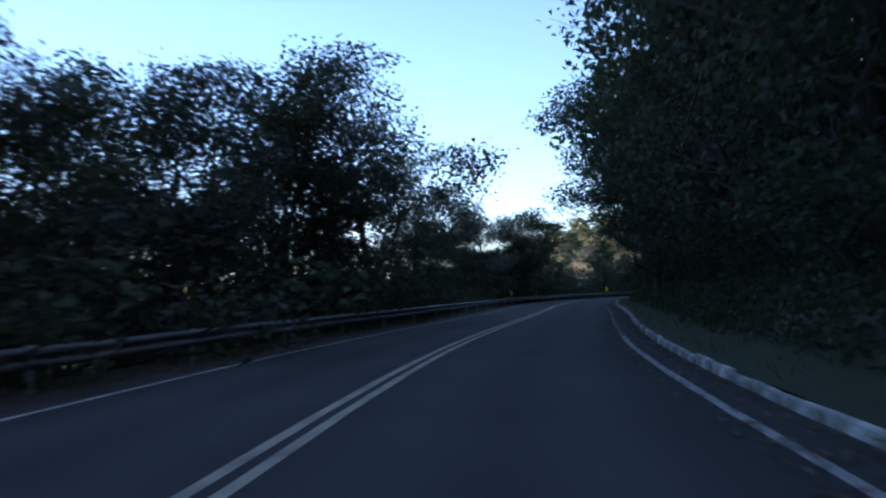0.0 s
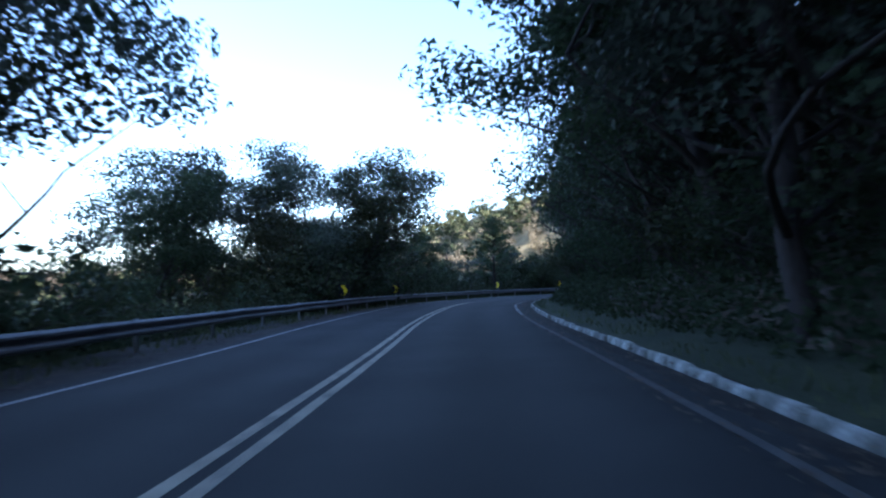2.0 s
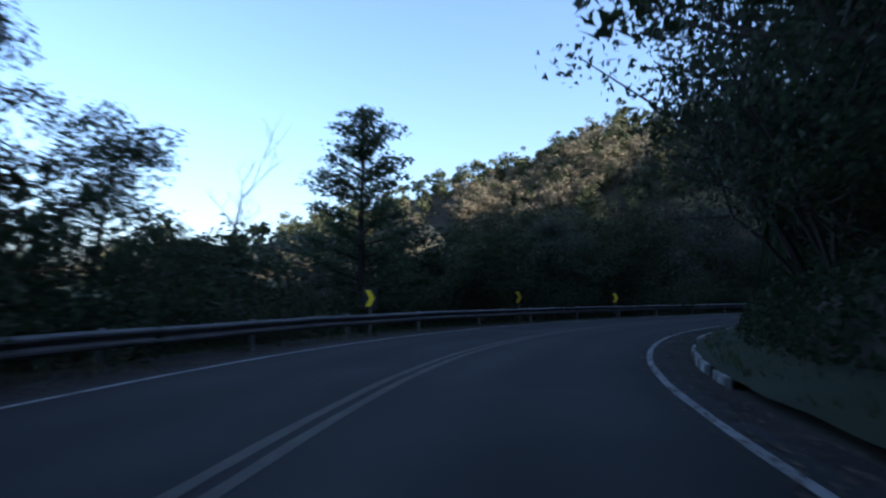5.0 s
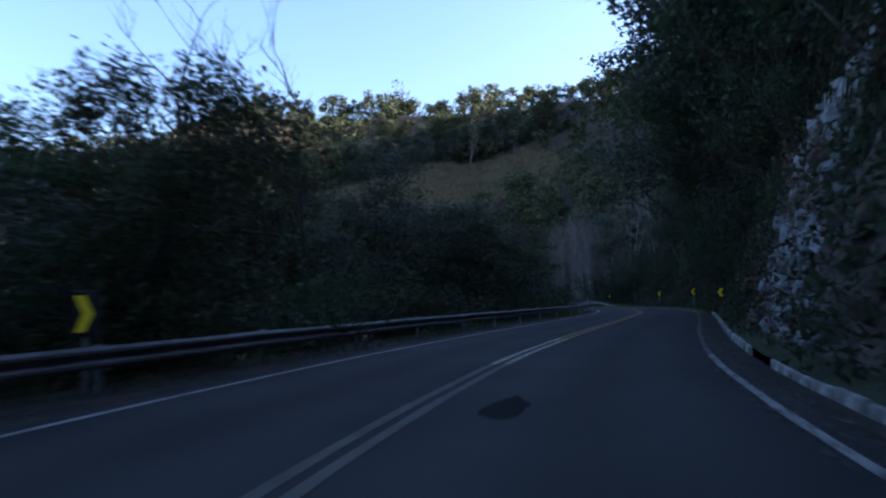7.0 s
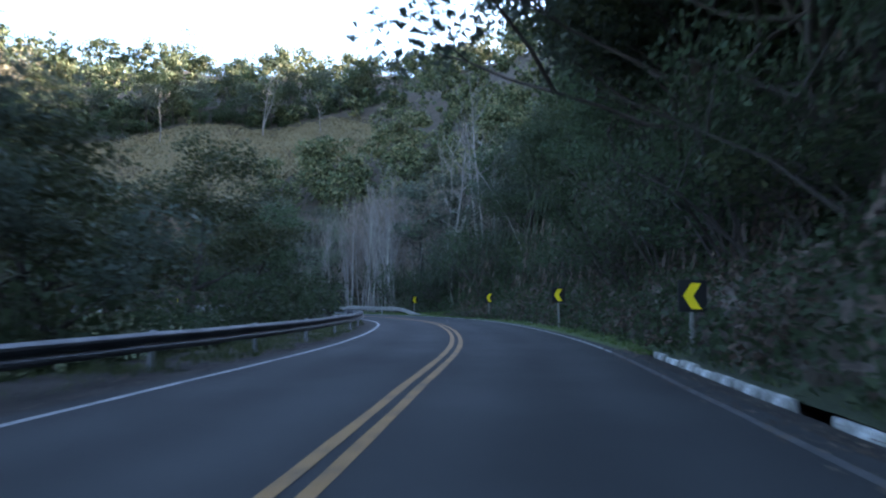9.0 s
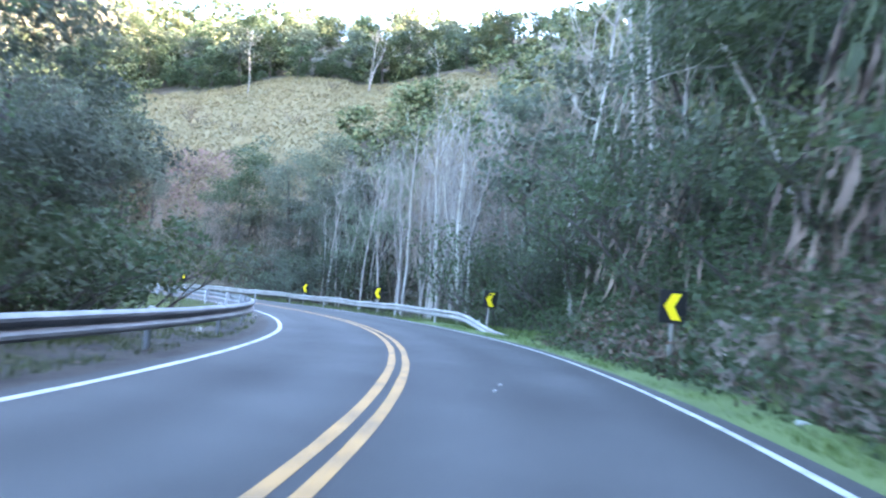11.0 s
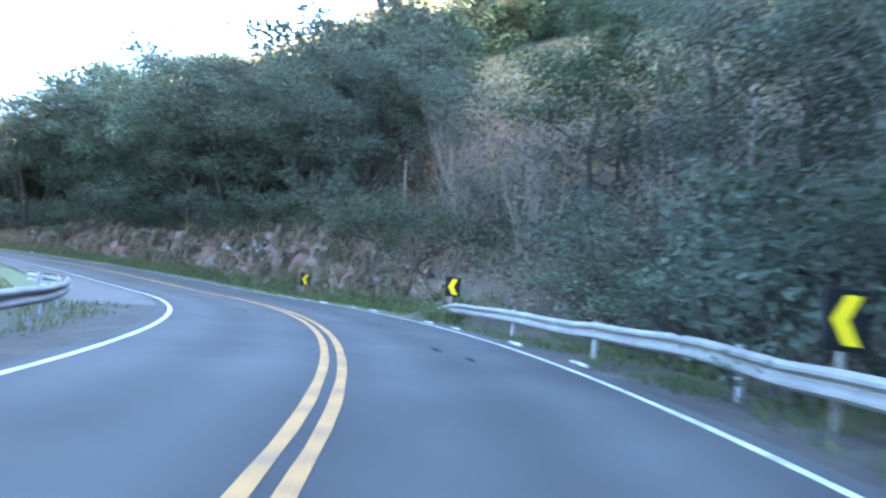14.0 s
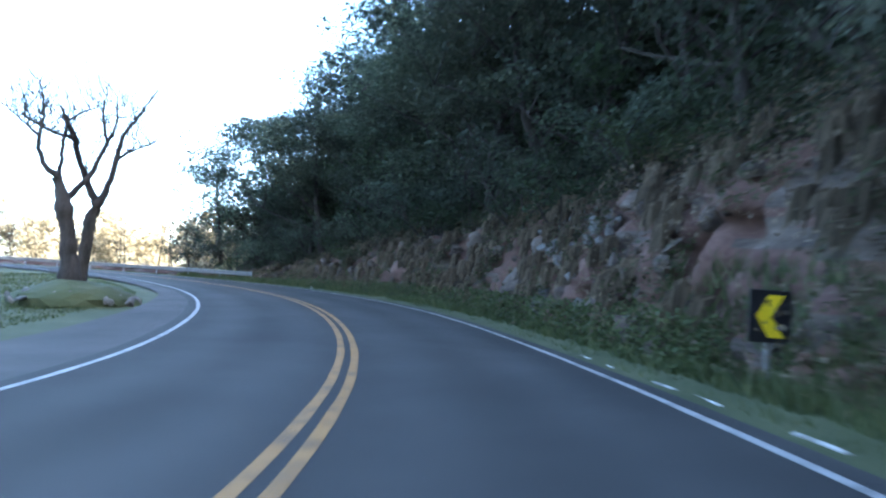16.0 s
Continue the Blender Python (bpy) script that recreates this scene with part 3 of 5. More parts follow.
def build_rail(table, s0, s1, top, side, label, wear, dip, seed, steel=STEEL):
    rng = np.random.default_rng(seed)
    base = tagged(new("guard_rail"), label, "guard rail")
    us = lambda s: np.interp(s, *zip(*table))
    prof = np.array(BEAM)
    thick = 0.005
    shape = np.vstack([prof, prof[::-1] - (thick, 0)])
    k = len(shape)
    kinks = {}

    def level(s):
        z = top + wear * bumps(s, 0, 2.1, seed) - (0.62 * smooth(s1 - 3.0, s1, s) + 0.55 * (1 - smooth(s0, s0 + 4.5, s)) if dip else 0)
        return float(z + road_z(s))
    for a in np.arange(s0, s1 - 0.5, 4.0):
        b = min(a + 4.06, s1)
        ss = np.linspace(a, b, 6)
        pts = []
        for i, s in enumerate(ss):
            uu = float(us(s)) + wear * 1.2 * float(bumps(s, 3, 1.7, seed))
            lap = -0.006 if i == 0 else 0.0
            for out, zz in shape:
                x, y = road_xy(s, uu - side * (out + lap))
                pts.append((float(x), float(y), level(s) - 0.30 + zz))
        f = []
        for i in range(len(ss) - 1):
            for j in range(k):
                f.append((i * k + j, i * k + (j + 1) % k, (i + 1) * k + (j + 1) % k, (i + 1) * k + j))
        f.append(tuple(range(k)))
        f.append(tuple(reversed(range((len(ss) - 1) * k, len(ss) * k))))
        child("rail_beam", mesh_of("rail_beam", np.array(pts), f, steel), base)
    bm = box_bm(0.065, 0.11, 1.0, (0, 0, -0.5), 0.008)
    me = bpy.data.meshes.new("post")
    bm.to_mesh(me)
    bm.free()
    me.materials.append(POST_STEEL)
    bm = box_bm(0.10, 0.10, 0.22, (0, 0, 0), 0.01)
    block = bpy.data.meshes.new("spacer")
    bm.to_mesh(block)
    bm.free()
    block.materials.append(POST_STEEL)
    for s in np.arange(s0 + (2.6 if dip else 0.3), s1 - (2.5 if dip else 0.2), 4.0):
        x, y = road_xy(s, us(s) + side * 0.13)
        p = child("post", me, base)
        p.matrix_basis = pose(float(x), float(y), level(s) + 0.02, rng.normal(0, 1.2), rng.normal(0, 1.2), heading(s))
        x, y = road_xy(s, us(s) + side * 0.05)
        q = child("spacer", block, p)
        q.matrix_basis = p.matrix_basis.inverted() @ pose(float(x), float(y), level(s) - 0.15, 0, 0, heading(s))
    return base


build_rail(LEFT_RAIL, 20, 283, 0.61, 1, "long galvanised guard rail on steel posts along the valley edge", 0.012, False, 5, DARK_STEEL)
build_rail(((0, -4.9), (400, -4.9)), 326, 372, 0.66, -1, "grey guard rail round the outside of the far bend", 0.01, False, 8)
build_rail(RIGHT_RAIL, 239.6, 277, 0.62, -1, "dented galvanised guard rail whose ends dive into the grass", 0.045, True, 6)


# ---- bend signs ----
def build_sign(s, u, z, left, tilt, label):
    x, y = road_xy(s, u)
    gz = float(ground_at(s, u)[2][0])
    sign = tagged(new("chevron_sign"), label, "road sign", "bend signs")
    h = z + float(road_z(s)) - gz
    sign.matrix_basis = pose(float(x), float(y), gz, 0, tilt, heading(s) + (6 if left else -6))
    board = part("board", box_bm(0.56, 0.02, 0.62, (0, 0, h), 0.006), SIGN_BLACK, sign)
    bm = bmesh.new()
    d = -1 if left else 1
    outline = [(-0.17, 0.25), (0.03, 0.25), (0.19, 0.0), (0.03, -0.25), (-0.17, -0.25), (-0.01, 0.0)]
    front = [bm.verts.new((d * a, -0.0145, h + b)) for a, b in outline]
    back_ = [bm.verts.new((d * a, -0.0105, h + b)) for a, b in outline]
    bm.faces.new((front[0], front[1], front[2], front[5]))
    bm.faces.new((front[5], front[2], front[3], front[4]))
    for i in range(6):
        j = (i + 1) % 6
        bm.faces.new((front[i], front[j], back_[j], back_[i]))
    bmesh.ops.recalc_face_normals(bm, faces=bm.faces[:])
    part("arrow", bm, SIGN_YELLOW, board, "bright yellow chevron arrow")
    part("post", box_bm(0.07, 0.05, h + 0.7, (0, 0.036, h / 2 - 0.15), 0.006), SIGN_POST, sign)


for s, z in ((120.2, 1.02), (130.6, 1.0), (149.7, 1.08), (159.6, 1.1), (168.2, 1.05)):
    build_sign(s, 4.98, z, False, random.uniform(-2, 2), "black road sign with a yellow chevron behind the guard rail")
for s, u, z, tilt in ((203.6, -4.75, 1.2, 1), (217.2, -4.55, 1.35, -1), (230.5, -5.05, 1.3, 0), (241.7, -4.98, 1.2, 3), (252.4, -5.0, 1.1, -4), (260.8, -4.98, 1.05, 2), (274.8, -5.2, 1.1, 0), (287.7, -4.97, 0.9, 3)):
    build_sign(s, u, z, True, tilt, "black road sign with a yellow chevron below the hill")


# ---- trees: limbs as tapered tubes, crowns of many small leaves ----
def tubes(branches, sides=6, coarse=False):
    V, F, o = [], [], 0
    for pts, rad in branches:
        pts = np.asarray(pts, float)
        if coarse and rad[0] < 0.03:      # twigs hidden among leaves need few rings
            pts, rad = pts[[0, -1]], np.array([rad[0], rad[-1]])
        d = np.gradient(pts, axis=0)
        d /= np.linalg.norm(d, axis=1)[:, None] + 1e-9
        ref = np.eye(3)[np.abs(d).max(0).argmin()]
        a = np.cross(d, ref[None])
        a /= np.linalg.norm(a, axis=1)[:, None] + 1e-9
        b = np.cross(d, a)
        k = sides if rad[0] > 0.03 else 3
        ang = np.arange(k) / k * 2 * math.pi
        ring = pts[:, None] + np.asarray(rad)[:, None, None] * (np.cos(ang)[None, :, None] * a[:, None] + np.sin(ang)[None, :, None] * b[:, None])
        n = len(pts)
        i = (np.arange(n - 1)[:, None] * k + np.arange(k)[None]).ravel()
        j = (np.arange(n - 1)[:, None] * k + (np.arange(k)[None] + 1) % k).ravel()
        F.append(np.column_stack([i, j, j + k, i + k]) + o)
        V.append(ring.reshape(-1, 3))
        o += n * k
    return np.vstack(V), np.vstack(F)


def grow(rng, start, direction, length, radius, depth, out, tips, spread=0.6, lift=0.15, kids=3, wander=0.16):
    n = (3, 4, 6)[min(depth, 2)]
    pts, d = [np.array(start, float)], np.array(direction, float)
    d /= np.linalg.norm(d)
    for i in range(n - 1):
        d = d + rng.normal(0, wander, 3) + (0, 0, lift * 0.3)
        d /= np.linalg.norm(d)
        pts.append(pts[-1] + d * length / (n - 1))
    out.append((pts, np.linspace(radius, radius * 0.45, n)))
    if depth == 0:
        tips.append(pts[-1])
        tips.append(pts[-2])
        return
    for i in range(kids):
        t = n // 2 + int(rng.integers(0, n - n // 2))
        if i == 0:
            t = n - 1
        a = rng.uniform(0, 2 * math.pi)
        side = np.array([math.cos(a), math.sin(a), rng.uniform(-0.1, 0.5)])
        nd = d * (1 - spread) + side * spread + np.array([0, 0, lift])
        grow(rng, pts[t], nd, length * rng.uniform(0.55, 0.8), radius * 0.5, depth - 1, out, tips, spread, lift, kids, wander)


def leaves(rng, centres, size, up=0.3, long=1.0, facing=None, loose=0.38):
    """Small leaf sprays; with facing, each lies roughly across that direction."""
    n = len(centres)
    if facing is None:
        nn = rng.normal(0, 1, (n, 3)) + (0, 0, up)
    else:
        nn = facing + rng.normal(0, loose, (n, 3))
    nn /= np.linalg.norm(nn, axis=1)[:, None] + 1e-9
    a = np.cross(nn, rng.normal(0, 1, (n, 3)))
    a /= np.linalg.norm(a, axis=1)[:, None] + 1e-9
    b = np.cross(nn, a)
    sz = (size * rng.uniform(0.6, 1.4, n))[:, None]
    v = np.stack([centres + a * sz * long, centres - a * sz * long * 0.6 + b * sz * 0.62 + nn * sz * 0.2, centres - a * sz * long * 0.6 - b * sz * 0.62], 1)
    return v.reshape(-1, 3), np.arange(3 * n).reshape(n, 3)


def clumps(rng, tips, k, count, radius, flat=0.62, stray=0.12):
    """Leaf places gathered in rounded clumps at the ends of the limbs, and the way each one faces."""
    tips = np.asarray(tips)[rng.permutation(len(tips))]
    kept = [tips[0]]
    for t in tips[1:]:
        if len(kept) >= k:
            break
        if np.linalg.norm(np.array(kept) - t, axis=1).min() > radius * 0.62:
            kept.append(t)
    kept = np.array(kept)
    r = radius * rng.uniform(0.6, 1.25, len(kept))
    pick = rng.choice(len(kept), count, p=r ** 2 / (r ** 2).sum())
    o = rng.normal(0, 1, (count, 3)) + (0, 0, 0.25)
    o /= np.linalg.norm(o, axis=1)[:, None]
    wave = 1 + 0.28 * np.sin(5.1 * o[:, 0] + 1.7 * pick) * np.sin(4.3 * o[:, 1] + 2.9 * pick + 3.1 * o[:, 2])
    d = r[pick] * wave * (1 - 0.45 * rng.random(count) ** 1.4)
    c = kept[pick] + o * d[:, None] * (1, 1, flat)
    m = int(count * stray)
    c[:m] = tips[rng.integers(0, len(tips), m)] + rng.normal(0, 0.22 * radius, (m, 3))
    return c, o * (flat, flat, 1.0)


def broad_tree(seed, count, size, radius=0.75, leaf=LEAF, bark=BARK, bare=0.3, kids=4, lean=0.1, lumps=60, flat=0.62):
    """Trunk and crown meshes of a broad tree ten metres tall."""
    rng = np.random.default_rng(seed)
    out, tips = [], []
    x = rng.normal(0, lean, 2)
    trunk, d = [np.array([0, 0, -0.8])], np.array([x[0], x[1], 1.0])
    for i in range(7):
        d = d + (*rng.normal(0, 0.09, 2), 0.05)
        trunk.append(trunk[-1] + d / np.linalg.norm(d) * 1.15)
    out.append((trunk, np.linspace(0.145, 0.055, len(trunk))))
    for i in range(2 if bare > 0.5 else 1, len(trunk)):
        f = i / (len(trunk) - 1)
        if f < bare:
            continue
        for k in range(3 if kids > 3 else 2):
            a = rng.uniform(0, 2 * math.pi)
            reach = rng.uniform(1.5, 2.7) * (1.15 - 0.45 * f)
            grow(rng, trunk[i], (math.cos(a), math.sin(a), rng.uniform(0.1, 0.8) + 0.6 * f), reach, 0.06 * (1.3 - f), 2 if kids > 3 else 1, out, tips, 0.62, 0.22, 2)
    v, f = tubes(out, 6, True)
    wood = mesh_of("trunk", v, f, bark, True)
    c, o = clumps(rng, tips, lumps, count, radius, flat)
    v, f = leaves(rng, c, size, facing=o)
    return wood, mesh_of("crown", v, f, leaf)


def shrub(seed, count, size, leaf):
    """A bush four metres tall whose leaves reach the ground."""
    rng = np.random.default_rng(seed)
    out, tips = [], []
    for k in range(7):
        a = k * 0.9 + rng.uniform(0, 0.5)
        grow(rng, (0.1 * math.cos(a), 0.1 * math.sin(a), -0.3), (math.cos(a) * 0.55, math.sin(a) * 0.55, rng.uniform(0.5, 1.3)), rng.uniform(1.6, 2.6), 0.045, 1, out, tips, 0.55, 0.1, 3)
    v, f = tubes(out, 4, True)
    wood = mesh_of("woody_base", v, f, BARK, True)
    c, o = clumps(rng, tips, 34, count, 0.62, 0.8)
    v, f = leaves(rng, c, size, facing=o)
    return wood, mesh_of("foliage", v, f, leaf)


def twig_bush(seed):
    """A leafless bush four metres tall with many fine grey twigs."""
    rng = np.random.default_rng(seed)
    stem, out, tips = [], [], []
    for k in range(6):
        a = k * 1.05 + rng.uniform(0, 0.5)
        pts, d = [np.array([0.1 * math.cos(a), 0.1 * math.sin(a), -0.3])], np.array([math.cos(a) * 0.35, math.sin(a) * 0.35, 1.0])
        for i in range(5):
            d = d + (*rng.normal(0, 0.14, 2), 0.05)
            pts.append(pts[-1] + d / np.linalg.norm(d) * 0.62)
        stem.append((pts, np.linspace(0.035, 0.012, 6)))
        for i in range(1, 6):
            for j in range(2):
                b = rng.uniform(0, 2 * math.pi)
                grow(rng, pts[i], (math.cos(b) * 0.7, math.sin(b) * 0.7, rng.uniform(0.5, 1.4)), rng.uniform(0.6, 1.2), 0.011, 2, out, tips, 0.5, 0.3, 2, 0.2)
    return mesh_of("trunk", *tubes(stem, 5), TWIG_BARK, True), mesh_of("crown", *tubes(out, 3), TWIG_BARK, True)


def cone_tree(seed, count, size):
    rng = np.random.default_rng(seed)
    out, tips = [], []
    trunk = [np.array([0.05 * math.sin(i), 0.05 * math.cos(2 * i), -0.8 + i * 1.08]) for i in range(11)]
    out.append((trunk, np.linspace(0.2, 0.02, 11)))
    for i in range(46):
        z = 2.4 + 7.4 * i / 46
        r = (0.35 + 2.9 * (1 - (z - 2.2) / 8.0) ** 0.85) * rng.uniform(0.65, 1.1)
        a = i * 2.4 + rng.normal(0, 0.3)
        end = np.array([math.cos(a) * r, math.sin(a) * r, z + 0.25 * r])
        mid = np.array([math.cos(a) * r * 0.5, math.sin(a) * r * 0.5, z + 0.05])
        out.append(([(0, 0, z - 0.3), mid, end], [0.05, 0.03, 0.01]))
        tips += [end, mid * 0.5 + end * 0.5, mid]
    v, f = tubes(out, 5)
    wood = mesh_of("trunk", v, f, BARK, True)
    c, o = clumps(rng, tips, 120, count, 0.55, 0.5, 0.2)
    v, f = leaves(rng, c, size, facing=o)
    return wood, mesh_of("crown", v, f, LEAF)


def bare_tree(seed, bark=PALE_BARK, stems=1, spread=0.4, height=9.0, depth=1, lift=0.4):
    """A leafless tree with a pale straight stem and thin limbs."""
    rng = np.random.default_rng(seed)
    out, tips, stem = [], [], []
    for k in range(stems):
        d = np.array([rng.normal(0, 0.09), rng.normal(0, 0.09), 1.0])
        p, pts = np.array([rng.normal(0, 0.12), rng.normal(0, 0.12), -1.0]), []
        n = 9
        for i in range(n):
            pts.append(p)
            d = d + (*rng.normal(0, 0.06, 2), 0.02)
            p = p + d / np.linalg.norm(d) * (height + 1) / (n - 1)
        stem.append((pts, np.linspace(rng.uniform(0.09, 0.13), 0.025, n)))
        for i in range(2, n):
            for j in range(3 if i > 3 else 2):
                a = rng.uniform(0, 2 * math.pi)
                if i < 4:      # thin level twigs low on the stem
                    grow(rng, pts[i], (math.cos(a), math.sin(a), rng.uniform(-0.1, 0.5)), rng.uniform(0.5, 1.2), 0.016, 1, out, tips, spread, 0.15, 2, 0.2)
                    continue
                grow(rng, pts[i], (math.cos(a), math.sin(a), rng.uniform(0.6, 1.6)), rng.uniform(0.8, 1.9), 0.026, depth, out, tips, spread, lift, 3, 0.12)
    return mesh_of("trunk", *tubes(stem, 7), bark, True), mesh_of("crown", *tubes(out, 4), bark, True)


NEAR = [broad_tree(11 + i, 4200, 0.105, 1.0, [LEAF, LEAF_GREY, LEAF_OLIVE, LEAF][i], bare=[0.1, 0.16, 0.12, 0.1][i], lumps=48) for i in range(4)]
EDGE = [broad_tree(11 + i, 11000, 0.08, 1.0, [LEAF, LEAF_GREY, LEAF_OLIVE, LEAF][i], bare=[0.3, 0.25, 0.35, 0.25][i], lumps=40) for i in range(4)]
MID = [broad_tree(31 + i, 1500, 0.17, 1.25, [LEAF, LEAF_OLIVE, LEAF_GREY, LEAF][i], kids=3, lumps=34) for i in range(4)]
THIN = [broad_tree(51 + i, 3600, 0.07, 0.8, LEAF_OLIVE, bare=0.42, lumps=34, flat=0.45) for i in range(3)]
OPEN = [broad_tree(45 + i, 9500, 0.074, 0.95, [LEAF, LEAF_GREY][i], bare=0.4, lumps=40, flat=0.55) for i in range(2)]
# Trees and bushes with the haze-lightened leaf colours.
HAZE_TREE = [broad_tree(15 + i, 11000, 0.07, 1.0, [LEAF_HAZE, LEAF_GREY][i], bare=0.25, lumps=44) for i in range(2)]
HAZE_SHRUB = [shrub(85 + i, 1900, 0.075, [LEAF_HAZE, LEAF_GREY][i]) for i in range(2)]
CONE = cone_tree(61, 9500, 0.088)
SHRUB = [shrub(65 + i, 1500, 0.088, [LEAF, LEAF_OLIVE, LEAF][i]) for i in range(3)]
TWIGS = [twig_bush(121 + i) for i in range(2)]
TALL = [shrub(75 + i, 2300, 0.055, [LEAF, LEAF_GREY][i]) for i in range(2)]
DRY_SHRUB = [shrub(68 + i, 900, 0.05, LEAF_DRY) for i in range(2)]
BIRCH = [bare_tree(71 + i, stems=1 + (i == 2), height=9 + i) for i in range(4)]


def stand(name, meshes, x, y, z, height, turn, lean=0.0, wide=1.0, label="", group="", crown_label=""):
    """One tree: an Empty at its foot with its trunk and crown."""
    t = tagged(new(name), label, "bush" if name in ("shrub", "bare_bush", "tall_bush") else "tree", group)
    k = height / 10.0
    t.matrix_basis = pose(float(x), float(y), float(z), lean, 0, turn) @ Matrix.Diagonal((k * wide, k * wide, k, 1))
    child(meshes[0].name.split(".")[0], meshes[0], t)
    if meshes[1] is not None:
        child(meshes[1].name.split(".")[0], meshes[1], t)
    return t


DARK_FAR = [bare_tree(91 + i, BARK, 1 + i % 2, 0.45, 9.0, 1, 0.25) for i in range(3)]
DARK_BARE = [bare_tree(81 + i, BARK, 1 + i % 2, 0.5, 9.5, 2, 0.25) for i in range(2)]


def row(name, protos, s0, s1, step, u, heights, label, group, seed, jitter=1.0, wide=1.1, keep=None, clear=5.6):
    rng = np.random.default_rng(seed)
    for s in np.arange(s0, s1, step):
        ss, uu = s + rng.normal(0, step * 0.22), u + rng.normal(0, jitter)
        h = rng.uniform(0.85, 1.12) * (float(heights(ss)) - float(ground_at(ss, uu)[2][0])) if callable(heights) else rng.uniform(*heights)
        turn, which, w = rng.uniform(0, 360), int(rng.integers(0, len(protos))), wide * rng.uniform(0.9, 1.15)
        x, y, z = (float(a[0]) for a in ground_at(ss, uu))
        if keep and not keep(ss, uu, x, y):
            continue
        if abs(station_of([x], [y])[1][0]) < clear:
            continue
        if name in ("shrub", "tall_bush"):      # bushes keep clear of the lanes
            w = min(w, max(0.35, (abs(uu) - 3.9) / (0.22 * h)))
        stand(name, protos[which], x, y, z - 0.1, h, turn, 0, w, label, group)
free = lambda s, u, x, y: not bool(clearing(np.array(x), np.array(y)))
HILL_LABEL = "dark evergreen broadleaf tree on the steep hillside"
VALLEY_LABEL = "dark broadleaf tree on the valley slope behind the rail"
# valley side: the tops of the trees follow this line above the road
TOPS = ((20, 5.5), (60, 6.2), (74, 6.8), (80, 8.2), (85, 8.8), (88, 6.0), (91, 3.0), (103, 2.6), (111, 3.2), (117, 3.6), (125, 4.0), (135, 4.4), (141, 5.2), (149, 4.2), (153, 3.3), (157, 3.8), (160, 4.5), (163.5, 5.2), (167, 5.8), (174, 6.3), (180, 7.0), (186, 7.4), (189, 6.6), (195, 6.8), (201, 7.2), (208, 7.9), (214, 7.2), (226, 6.4), (236, 6.8))
top_line = lambda s: np.interp(s, *zip(*TOPS))
# hill side
row("hillside_tree", NEAR, 30, 64, 5.0, -9.0, (9.0, 12.0), HILL_LABEL, "hillside trees", 117, 0.5, 1.05)
row("hillside_tree", NEAR, 66, 111, 3.9, -8.3, (12.5, 16.0), HILL_LABEL, "hillside trees", 118, 0.4, 0.95)
row("hillside_tree", NEAR, 112, 150, 4.2, -9.2, (11.0, 13.5), HILL_LABEL, "hillside trees", 131, 0.3, 1.0)
row("hillside_tree", NEAR, 151, 187, 4.2, -7.9, (10.0, 12.5), "evergreen tree whose crown hangs out over the road", "hillside trees", 132, 0.3, 1.15)
row("hillside_tree", EDGE, 188, 236, 4.6, -8.6, (9.0, 12.5), HILL_LABEL, "hillside trees", 101, 0.5, 1.05)
row("hillside_tree", MID, 110, 148, 6.0, -13, (9, 12), HILL_LABEL, "hillside trees", 102, 1.2, 1.25)
row("hillside_tree", MID, 196, 240, 3.6, -17, (8, 11), HILL_LABEL, "hillside trees", 103, 1.6, 1.3)
row("hillside_tree", HAZE_TREE, 287, 337, 3.7, -8.2, (9.0, 12.5), HILL_LABEL, "hillside trees", 104, 0.5, 1.35)
row("hillside_tree", MID[2:3], 288, 335, 4.2, -13, (10, 14), HILL_LABEL, "hillside trees", 105, 1.2, 1.35)
row("hillside_tree", MID, 292, 328, 5.0, -20, (9, 13), HILL_LABEL, "hillside trees", 106, 1.6, 1.3, free)
row("hillside_tree", EDGE, 102, 109, 3.0, -7.9, (12.5, 14), "evergreen tree whose crown hangs out over the road", "hillside trees", 114, 0.2, 1.3)
BUSH_LABEL = "dense dark bush on the bank beside the road"
row("shrub", SHRUB, 40, 156, 2.6, -7.4, (5.0, 8.5), BUSH_LABEL, "bushes on the bank", 119, 0.25, 1.15, None, 5.4)
bare_rock = lambda s, u, x, y: not 173 < s < 180.5
row("shrub", SHRUB, 158, 236, 2.6, -6.6, (5.0, 8.5), BUSH_LABEL, "bushes on the bank", 111, 0.25, 1.15, bare_rock, 5.4)
row("shrub", DRY_SHRUB, 268, 290, 2.4, -9.2, (3.5, 6.0), "brown half-bare bush on the dry slope", "bushes on the bank", 127, 1.6, 1.2)
row("bare_bush", TWIGS, 273, 284, 1.7, -9.6, (9, 14), "grey leafless bush of fine twigs on the dry slope", "bare bushes", 128, 1.3, 1.1)
row("hillside_tree", EDGE, 192, 212, 3.6, -7.6, (13, 15), "evergreen tree whose crown hangs out over the road", "hillside trees", 130, 0.25, 1.4)
row("hillside_tree", MID, 62, 112, 4.0, -11.2, (14, 17), HILL_LABEL, "hillside trees", 135, 0.8, 1.2)
row("hillside_tree", MID, 142, 192, 4.0, -10.6, (12, 14.5), HILL_LABEL, "hillside trees", 136, 0.8, 1.3)
row("hillside_tree", HAZE_TREE, 304, 323, 3.6, -8.8, (12, 14), HILL_LABEL, "hillside trees", 137, 0.4, 1.35)
row("tall_bush", TALL, 66, 112, 2.4, -8.6, (15, 21), "tall dense bush under the overhanging trees", "bushes on the bank", 141, 0.4, 0.95, None, 5.4)
row("tall_bush", TALL, 113, 145, 2.8, -8.8, (12, 17), "tall dense bush under the overhanging trees", "bushes on the bank", 142, 0.4, 0.95, None, 5.4)
